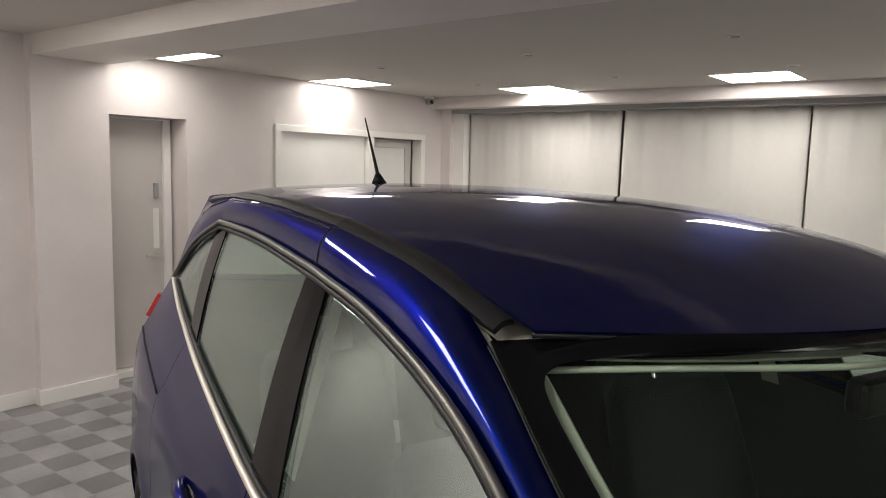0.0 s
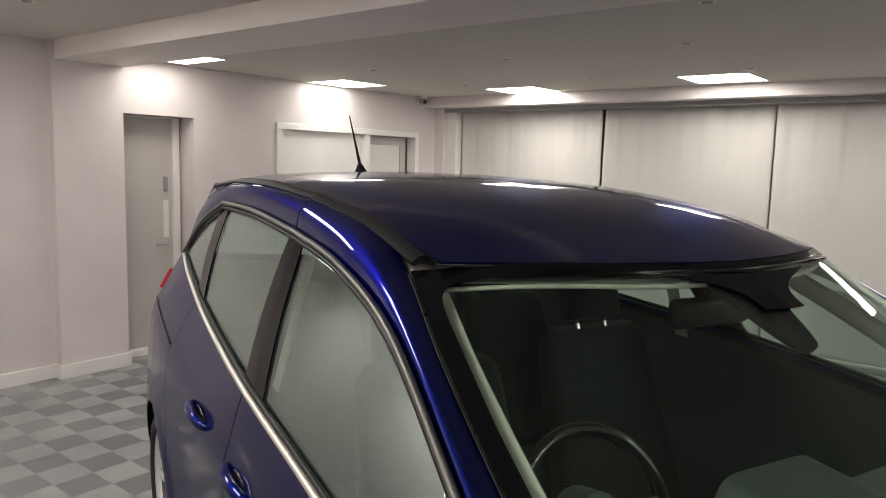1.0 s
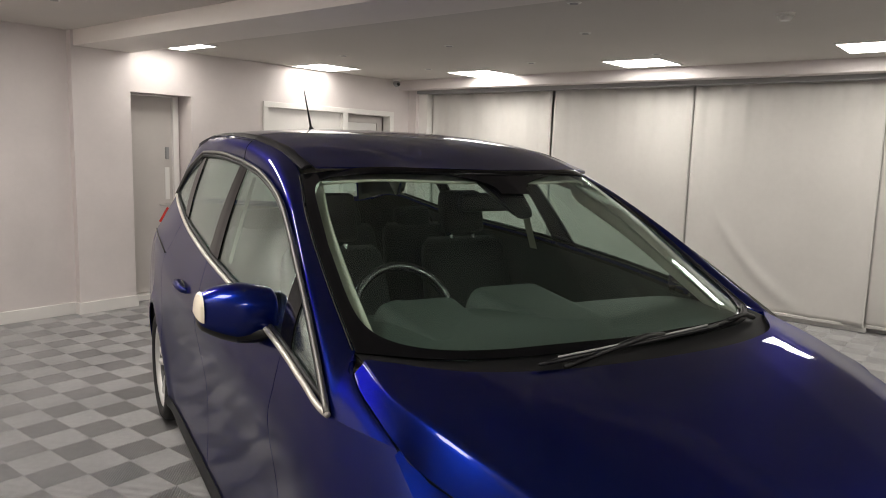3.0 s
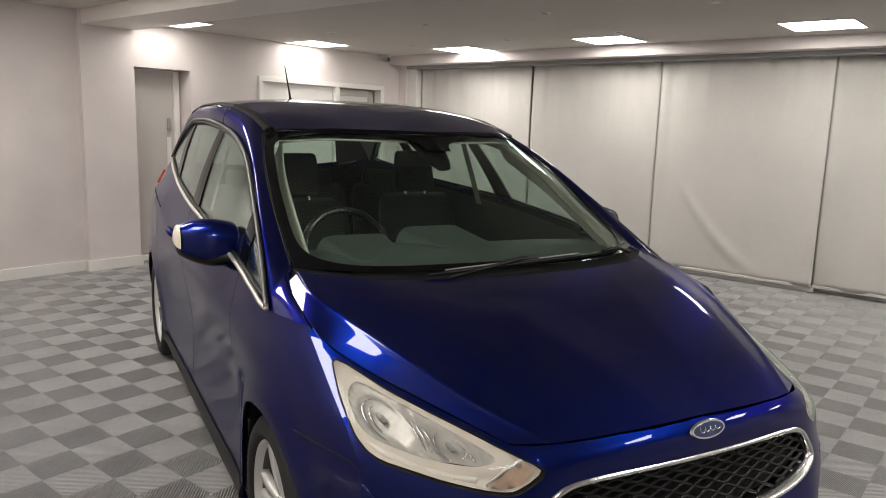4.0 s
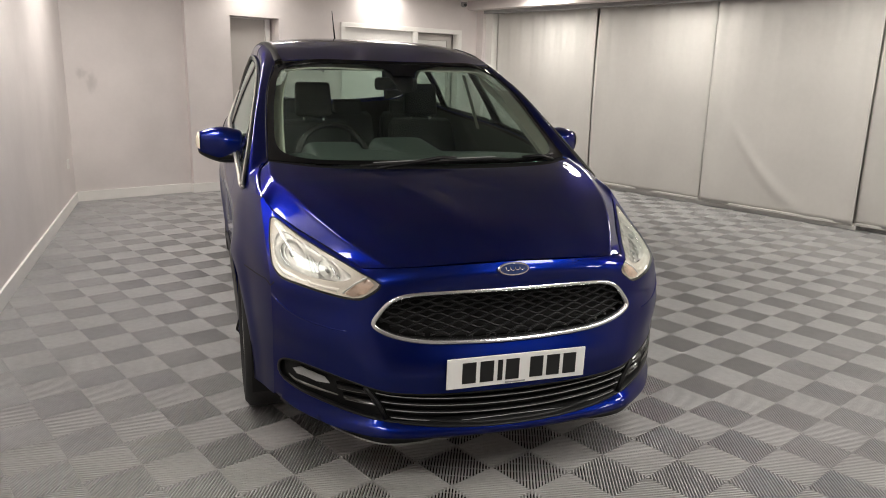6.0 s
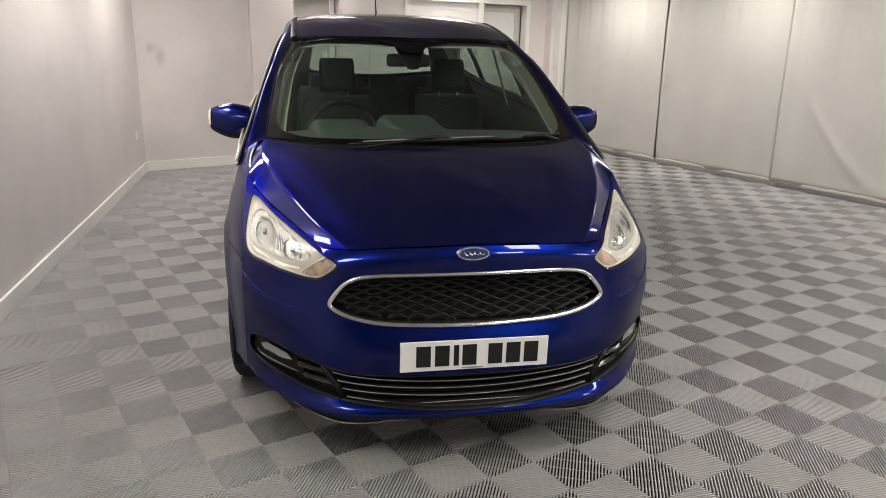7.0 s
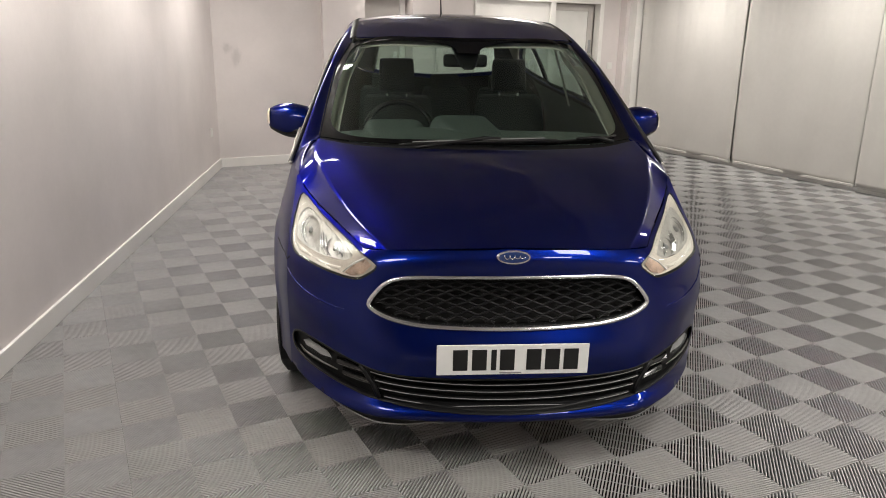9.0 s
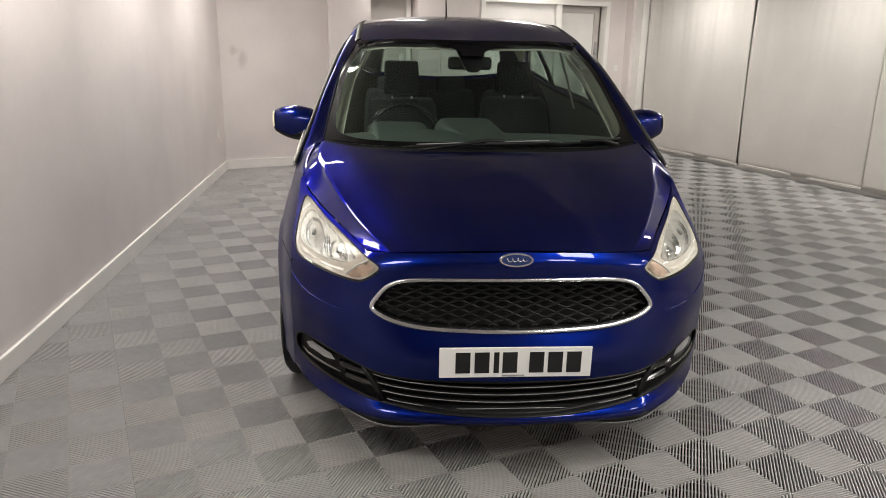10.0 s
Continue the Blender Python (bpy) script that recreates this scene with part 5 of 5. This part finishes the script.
def interior():
    # dashboard
    bm = bmesh.new()
    def dash(a, b):
        x = -0.71 + 1.42 * a
        prof = [(0.99, 1.000), (1.10, 1.035), (1.30, 1.045), (1.48, 1.03), (1.55, 0.97), (1.56, 0.80), (1.50, 0.55)]
        p = crom([(0, y, z) for y, z in prof], b * 6)
        hump = 0.018 * math.exp(-((x + 0.33) / 0.2) ** 2) * math.exp(-((p.y - 1.42) / 0.16) ** 2) + 0.012 * math.exp(-(x / 0.13) ** 4) * math.exp(-((p.y - 1.42) / 0.14) ** 2)
        return Vector((x, p.y + 0.10 * (abs(x) / 0.68) ** 2 * (1 - b), p.z - 0.02 * (abs(x) / 0.68) ** 3 + hump))
    grid_into(bm, dash, 60, 36)
    part("dashboard", bm, M_DASH, car, "dark grey moulded dashboard", smooth=True)
    for nm, x0, x1, y0, y1, h, skew in (("instrument_hood", -0.55, -0.23, 1.20, 1.50, 0.046, 0.0), ("display_hood", -0.21, 0.12, 1.16, 1.52, 0.066, 0.10)):
        bm = bmesh.new()
        def hood(a, b):
            y = y0 + (y1 - y0) * a
            e = abs(2 * b - 1)
            w = 0.75 + 0.25 * a
            x = (x0 + x1) / 2 + (x1 - x0) / 2 * (2 * b - 1) * w + skew * (1 - a)
            up = (h * a ** 1.2 + 0.004) * (1 - e ** 9)
            return Vector((x, y, 1.034 + up - 0.012 * (e ** 8)))
        grid_into(bm, hood, 20, 28)
        shell(bm, 0.010, ((x0 + x1) / 2, 1.4, 0.8))
        obj_keep(nm, bm, M_DASH, car)
    # steering wheel on the right-hand side
    sw = new("steering_wheel")
    sw.parent = car
    sw.matrix_basis = pose(-0.36, 1.66, 0.985, 65, 0, 0)
    bm = bmesh.new()
    n, m = 48, 10
    rings = [[bm.verts.new(((0.183 + 0.016 * math.cos(2 * math.pi * j / m)) * math.cos(2 * math.pi * i / n), (0.183 + 0.016 * math.cos(2 * math.pi * j / m)) * math.sin(2 * math.pi * i / n), 0.016 * math.sin(2 * math.pi * j / m))) for j in range(m)] for i in range(n)]
    for i in range(n):
        for j in range(m):
            bm.faces.new((rings[i][j], rings[(i + 1) % n][j], rings[(i + 1) % n][(j + 1) % m], rings[i][(j + 1) % m]))
    part("wheel_rim", bm, M_GLOSSBLK, sw, smooth=True)
    bm = bmesh.new()
    cyl_into(bm, (0, 0, -0.05), (0, 0, 0.02), 0.075, 0.06, 24)
    for a in (0, math.pi, -math.pi / 2):
        box = bmesh.new()
        box_into(box, 0.05, 0.18, -0.02, 0.02, -0.012, 0.008, 0.005)
        box.transform(Matrix.Rotation(a, 4, "Z"))
        me = bpy.data.meshes.new("tmp")
        box.to_mesh(me)
        box.free()
        bm.from_mesh(me)
        bpy.data.meshes.remove(me)
    part("wheel_hub", bm, M_DASH, sw)
    # seats
    def seat(x, y, w=0.50, low=0.0):
        st = new("car_seat")
        st.parent = car
        st.matrix_basis = pose(x, y, 0)
        def slab(w0, w1, h, p0, p1, t0, t1):
            """A padded slab from p0 to p1 (y, z)."""
            bm = bmesh.new()
            def fn(a, b):
                th = 2 * math.pi * b
                f = a
                y = p0[0] + (p1[0] - p0[0]) * f
                z = p0[1] + (p1[1] - p0[1]) * f
                ww = (w0 + (w1 - w0) * f) / 2
                tt = (t0 + (t1 - t0) * f) / 2
                cap = (1 - abs(2 * f - 1) ** 9) ** 0.5
                c, s = math.cos(th), math.sin(th)
                e = 0.45
                dx = ww * math.copysign(abs(c) ** e, c) * (0.86 + 0.14 * cap)
                dd = tt * math.copysign(abs(s) ** e, s) * cap
                d = Vector((0, p1[0] - p0[0], p1[1] - p0[1])).normalized()
                nrm = Vector((0, -d.z, d.y))
                return Vector((dx, y, z)) + nrm * dd
            grid_into(bm, fn, 18, 28)
            return bm
        part("cushion", slab(w, w, 0, (-0.30, 0.50), (0.22, 0.46), 0.18, 0.16), M_SEAT, st, smooth=True)
        part("backrest", slab(w, w * 0.86, 0, (0.20, 0.50), (0.42, 1.14), 0.16, 0.11), M_SEAT, st, smooth=True)
        part("headrest", slab(0.225, 0.21, 0, (0.415, 1.155 - low), (0.455, 1.36 - low), 0.11, 0.085), M_SEAT, st, smooth=True)
        for dx in (-0.06, 0.06):
            bm = bmesh.new()
            cyl_into(bm, (dx, 0.41, 1.10), (dx, 0.425, 1.18), 0.006, seg=8)
            part("headrest_post", bm, M_BLACK, st)
            bm = bmesh.new()
            cyl_into(bm, (dx, 0.405, 1.125), (dx, 0.410, 1.147), 0.010, 0.008, 12)
            part("post_collar", bm, M_CHROME, st)
    for x, y in ((-0.365, 1.95), (0.365, 2.12)):
        seat(x, y)
    for x, y, w in ((-0.43, 2.78, 0.44), (0.0, 2.78, 0.40), (0.43, 2.78, 0.44)):
        seat(x, y, w, 0.135)
    # interior mirror and sensor housing at the top of the screen
    im = new("interior_mirror")
    im.parent = car
    bm = bmesh.new()
    box_into(bm, -0.125, 0.110, 1.70, 1.74, 1.338, 1.405, 0.018, 3)
    part("mirror_housing", bm, M_BLACK, im, smooth=False)
    bm = bmesh.new()
    tube_into(bm, [(0, 1.72, 1.39), (0, 1.70, 1.43), (0, 1.66, 1.465)], [0.012, 0.014, 0.02], 10)
    part("mirror_stem", bm, M_BLACK, im, smooth=True)
    bm = bmesh.new()
    def cover(a, b):
        y = 1.47 + 0.24 * a
        w = 0.034 + 0.050 * a ** 0.7
        z = 1.358 + 0.60 * (y - 1.47)
        th = math.pi * b
        return Vector((-0.015 + w * math.cos(th), y + 0.01, z - 0.006 - 0.052 * math.sin(th) ** 0.6 * (0.35 + 0.65 * a)))
    grid_into(bm, cover, 10, 12)
    part("sensor_cover", bm, M_BLACK, im, smooth=True)
    # inner door cards
    for sign in (-1, 1):
        bm = bmesh.new()
        def card(a, b):
            p = side_pt(2.7 + 5.0 * a, 1.0 + 3.85 * b)
            return flip(Vector((p.x * 0.94 + 0.0, p.y, p.z)), sign)
        grid_into(bm, card, 40, 8)
        part("door_card", bm, M_CARD, car, smooth=True)
        # seat belt
        bm = bmesh.new()
        pts = [(sign * 0.650, 2.50, 1.42), (sign * 0.705, 2.49, 1.25), (sign * 0.760, 2.48, 1.07)]
        rows = []
        for i, p in enumerate(pts):
            rows.append([bm.verts.new(Vector(p) + Vector((0, d, 0))) for d in (-0.03, 0.03)])
        for p, q in zip(rows, rows[1:]):
            bm.faces.new((p[0], p[1], q[1], q[0]))
        bmesh.ops.solidify(bm, geom=bm.faces[:], thickness=0.002)
        part("belt_pillar_cover", bm, M_LINER, car, "pale beige inner pillar cover")


interior()


# ---- doors and fittings of the back wall ----
def back_wall_doors():
    # first door, deep in its opening
    d = new("door_1")
    tagged(d, "flush grey painted door, closed, in a deep recess", "door", kind="structure")
    part("leaf", rbox(1.765, 2.31, -0.22, -0.18, 0.06, 1.985, 0.003), M_DOOR, d)
    part("jamb", rbox(2.31, 2.37, -0.26, -0.15, 0.0, 1.995, 0.003), M_WHITE, d, "white painted door jamb")
    part("head_jamb", rbox(1.765, 2.31, -0.26, -0.15, 1.985, 1.998, 0.002), M_WHITE, d)
    part("threshold", rbox(1.765, 2.31, -0.26, -0.10, 0.0, 0.055, 0.004), M_WHITE, d, "pale threshold step")
    part("reveal", rbox(2.37, 2.398, -0.26, -0.20, 0.0, 1.998), M_WALL, d)
    part("lock_body", rbox(2.23, 2.265, -0.18, -0.155, 1.38, 1.50, 0.006), M_GREYPL, d, "grey digital lock")
    part("push_plate", rbox(2.225, 2.275, -0.18, -0.176, 0.98, 1.30, 0.002), M_WHITEPL, d, "white push plate")
    bm = bmesh.new()
    cyl_into(bm, (2.245, 0.18, 0.93), (2.245, 0.13, 0.93), 0.010)
    cyl_into(bm, (2.245, 0.135, 0.93), (2.14, 0.135, 0.93), 0.009)
    bm.transform(ROOM)
    part("door_handle", bm, M_METAL, d, "metal lever handle")
    # framed panel and second door
    f = new("door_2")
    tagged(f, "white framed door with a glazed top beside a white panel", "door", kind="structure")
    part("frame_head", rbox(3.26, 5.30, -0.08, 0.048, 1.955, 2.015, 0.003), M_WHITE, f)
    part("frame_post", rbox(3.26, 3.32, -0.08, 0.048, 0.0, 1.955, 0.003), M_WHITE, f)
    part("frame_post", rbox(5.235, 5.30, -0.08, 0.048, 0.0, 1.955, 0.003), M_WHITE, f)
    part("mullion", rbox(4.42, 4.50, -0.08, 0.044, 0.0, 1.955, 0.003), M_WHITE, f)
    part("panel", rbox(3.32, 4.42, -0.06, -0.005, 0.0, 1.955), M_WHITE, f, "plain white infill panel")
    part("door_stile", rbox(4.505, 4.60, -0.14, -0.10, 0.01, 1.95, 0.003), M_DOOR, f)
    part("door_stile", rbox(5.14, 5.23, -0.14, -0.10, 0.01, 1.95, 0.003), M_DOOR, f)
    part("door_rail", rbox(4.60, 5.14, -0.14, -0.10, 1.86, 1.95, 0.003), M_DOOR, f)
    part("door_rail", rbox(4.60, 5.14, -0.14, -0.10, 0.01, 1.0, 0.003), M_DOOR, f)
    part("door_pane", rbox(4.60, 5.14, -0.125, -0.115, 1.0, 1.86), M_WHITEPL, f, "obscured pale glass")
    part("handle_plate", rbox(5.165, 5.205, -0.10, -0.09, 1.30, 1.48, 0.002), M_GREYPL, f, "grey handle plate")
    part("closing_strip", rbox(3.26, 5.30, -0.30, -0.16, 0.0, 2.015), M_WALL, f)


back_wall_doors()


def small_fittings():
    # camera on the wall near the corner
    c = new("cctv_camera")
    c.matrix_world = ROOM @ pose(5.25, -0.13, CEIL_R)
    tagged(c, "small grey dome security camera under the ceiling", "security camera")
    bm = bmesh.new()
    cyl_into(bm, (0, 0, -0.025), (0, 0, 0.0), 0.05, 0.055, 24)
    part("base", bm, M_WHITEPL, c)
    bm = bmesh.new()
    bmesh.ops.create_uvsphere(bm, u_segments=20, v_segments=12, radius=0.045)
    bmesh.ops.translate(bm, verts=bm.verts[:], vec=(0, 0, -0.05))
    part("body", bm, M_GREYPL, c, smooth=True)
    bm = bmesh.new()
    cyl_into(bm, (-0.01, -0.035, -0.06), (-0.015, -0.055, -0.07), 0.02, 0.018, 16)
    part("lens", bm, M_GLOSSBLK, c)
    # switched-off spotlights in the ceiling
    for u, v, z in ((3.18, 3.92, CEIL_R), (3.22, 2.62, CEIL_R), (4.45, 3.92, CEIL_R), (4.5, 2.62, CEIL_R), (3.25, 1.3, CEIL_R), (4.5, 1.3, CEIL_R), (2.19, 4.38, CEIL_R), (0.58, 1.35, CEIL_L)):
        s = new("ceiling_spotlight")
        s.matrix_world = ROOM @ pose(u, -v, z)
        tagged(s, "small round recessed spotlight, switched off", "spotlight", "recessed ceiling spotlights")
        bm = bmesh.new()
        cyl_into(bm, (0, 0, -0.006), (0, 0, 0), 0.038, 0.044, 28)
        part("rim", bm, M_WHITEPL, s)
        bm = bmesh.new()
        cyl_into(bm, (0, 0, -0.009), (0, 0, -0.0065), 0.026, 0.026, 20)
        part("glass", bm, M_GREYPL, s)
    # smoke detector
    s = new("smoke_detector")
    s.matrix_world = ROOM @ pose(3.1, -5.3, CEIL_R)
    tagged(s, "small round white smoke detector on the ceiling", "smoke detector")
    bm = bmesh.new()
    cyl_into(bm, (0, 0, -0.018), (0, 0, 0), 0.050, 0.052, 32)
    part("base", bm, M_WHITEPL, s)
    bm = bmesh.new()
    cyl_into(bm, (0, 0, -0.045), (0, 0, -0.024), 0.030, 0.042, 32)
    cyl_into(bm, (0, 0, -0.024), (0, 0, -0.018), 0.034, 0.034, 24)
    part("head", bm, M_WHITEPL, s)
    # soft smudges in the wall paint
    for u, z, w, h in ((0.15, 1.33, 0.075, 0.085), (0.245, 1.24, 0.085, 0.16)):
        bm = bmesh.new()
        grid_into(bm, lambda a, b: Vector((a * 2 - 1, 0, b * 2 - 1)), 8, 8)
        ob = obj("wall_smudge", bm, M_SMUDGE)
        ob.matrix_world = ROOM @ pose(u, -0.0015, z) @ Matrix.Diagonal((w, 1, h, 1))
        tagged(ob, "faint grey smudge on the painted wall", "smudge", kind="structure")
    # small socket low on the slanting wall
    s = new("wall_socket")
    s.matrix_world = ROOM @ pose(-0.138, -0.38, 0.45, 0, 0, math.degrees(math.atan2(-1.0, -SPLAY)))
    tagged(s, "white plastic socket plate low on the wall", "socket")
    bm = bmesh.new()
    box_into(bm, -0.045, 0.045, 0.0, 0.010, -0.045, 0.045, 0.003)
    part("plate", bm, M_WHITEPL, s)
    bm = bmesh.new()
    box_into(bm, -0.014, 0.014, 0.010, 0.013, -0.02, 0.02, 0.001)
    part("rocker", bm, M_WHITE, s)
    # sockets and switches
    for u, v, z, lw in ((5.47, 0.03, 1.13, 0), ):
        s = new("wall_switch")
        tagged(s, "white plastic wall switch plate", "switch")
        part("plate", rbox(u - 0.043, u + 0.043, v, v + 0.010, z - 0.043, z + 0.043, 0.003), M_WHITEPL, s)
        part("rocker", rbox(u - 0.012, u + 0.012, v + 0.010, v + 0.014, z - 0.02, z + 0.02, 0.001), M_WHITE, s)


small_fittings()


# ---- ribbed floor tiles ----
def build_floor():
    PU, PV = 0.2040, 0.2040
    structure("floor", rbox(-5.0, 6.3, -0.3, V_END, -0.12, -0.021), M_SLAB, "dark slab under the open-ribbed tiles, blackened for the shade in the gaps", "floor")
    floor = bpy.data.objects["floor"]

    def clip(poly, a, b, c):
        out = []
        for i in range(len(poly)):
            p, q = poly[i], poly[(i + 1) % len(poly)]
            dp, dq = a * p[0] + b * p[1] + c, a * q[0] + b * q[1] + c
            if dp >= 0:
                out.append(p)
            if (dp >= 0) != (dq >= 0):
                f = dp / (dp - dq)
                out.append((p[0] + (q[0] - p[0]) * f, p[1] + (q[1] - p[1]) * f))
        return out

    N, H = 25, 0.013
    def cell(bm_v, bm_f, ou, ov, diag):
        w, h = PU, PV
        e = 0.0004
        base = [(e, e), (w - e, e), (w - e, h - e), (e, h - e)]
        # ribs run along one diagonal
        sa = 1 if diag else -1
        L = (w + h)
        step = L / N
        for k in range(N):
            c0 = (k + 0.27) * step
            c1 = (k + 0.73) * step
            # distance along the other diagonal: x + sa' * y
            if diag:
                p = clip(clip(base, 1, 1, -c0), -1, -1, c1)
            else:
                p = clip(clip(base, 1, -1, -(c0 - h)), -1, 1, (c1 - h))
            if len(p) < 3:
                continue
            cw = c1 - c0
            for e0, e1, h0, h1 in ((0, .2, -.0014, 0), (.2, .8, 0, 0), (.8, 1, 0, -.0014)):
                a0, a1 = c0 + cw * e0, c0 + cw * e1
                if diag:
                    r = clip(clip(p, 1, 1, -a0), -1, -1, a1)
                else:
                    r = clip(clip(p, 1, -1, -(a0 - h)), -1, 1, (a1 - h))
                if len(r) < 3:
                    continue
                n0 = len(bm_v)
                for x, y in r:
                    f = ((x + y if diag else x - y + h) - a0) / (a1 - a0)
                    bm_v.append((ou + x, -(ov + y), h0 + (h1 - h0) * f))
                bm_f.append(tuple(range(n0, n0 + len(r))))
            n0 = len(bm_v)
            m = len(p)
            bm_v += [(ou + x, -(ov + y), -.0014) for x, y in p] + [(ou + x, -(ov + y), -H) for x, y in p]
            for i in range(m):
                j = (i + 1) % m
                bm_f.append((n0 + i, n0 + m + i, n0 + m + j, n0 + j))
        # braces under the ribs
        n0 = len(bm_v)
        for k in range(5):
            c0 = (k + 0.5) / 5 * L - 0.003
            c1 = c0 + 0.006
            if diag:
                p = clip(clip(base, 1, -1, -(c0 - h)), -1, 1, (c1 - h))
            else:
                p = clip(clip(base, 1, 1, -c0), -1, -1, c1)
            if len(p) >= 3:
                n1 = len(bm_v)
                bm_v += [(ou + x, -(ov + y), -0.014) for x, y in p]
                bm_f.append(tuple(range(n1, n1 + len(p))))

    def tile_mesh():
        v, f = [], []
        for i in (0, 1):
            for j in (0, 1):
                cell(v, f, i * PU, j * PV, (i + j) % 2 == FLIP)
        return v, f

    v, f = tile_mesh()
    me = bpy.data.meshes.new("tile")
    me.from_pydata(v, [], f)
    me.materials.append(M_RIB)
    spots = []
    back = ROOM.inverted() @ FLOOR
    for a in range(-16, 20):
        for b in range(-17, 17):
            u, w = 2 * PU * a, 2 * PV * b
            q = back @ Vector((u + PU, -w - PV, 0))
            if q.x > 6.12 or -q.y > V_END + 0.1 or -q.y < -0.4 or q.x < SPLAY * q.y - 0.32:
                continue
            spots.append((u, w))
    mid = FLOOR.inverted() @ at_room(0.6, 6.3, 0)
    near = sorted(spots, key=lambda s: (s[0] - mid.x) ** 2 + (s[1] + mid.y) ** 2)
    for u, w in near[:300]:
        t = new("floor_tile", me)
        t.parent = floor
        t.matrix_basis = FLOOR @ pose(u, -w, 0)
    allv, allf = [], []
    for u, w in near[300:]:
        n0 = len(allv)
        allv += [(x + u, y - w, z) for x, y, z in v]
        allf += [tuple(i + n0 for i in q) for q in f]
    me2 = bpy.data.meshes.new("floor_tiles")
    me2.from_pydata(allv, [], allf)
    me2.materials.append(M_RIB)
    rest = new("floor_tiles", me2)
    rest.parent = floor
    rest.matrix_basis = FLOOR.copy()
    tagged(rest, kind="stuff")


FLIP = 1
build_floor()
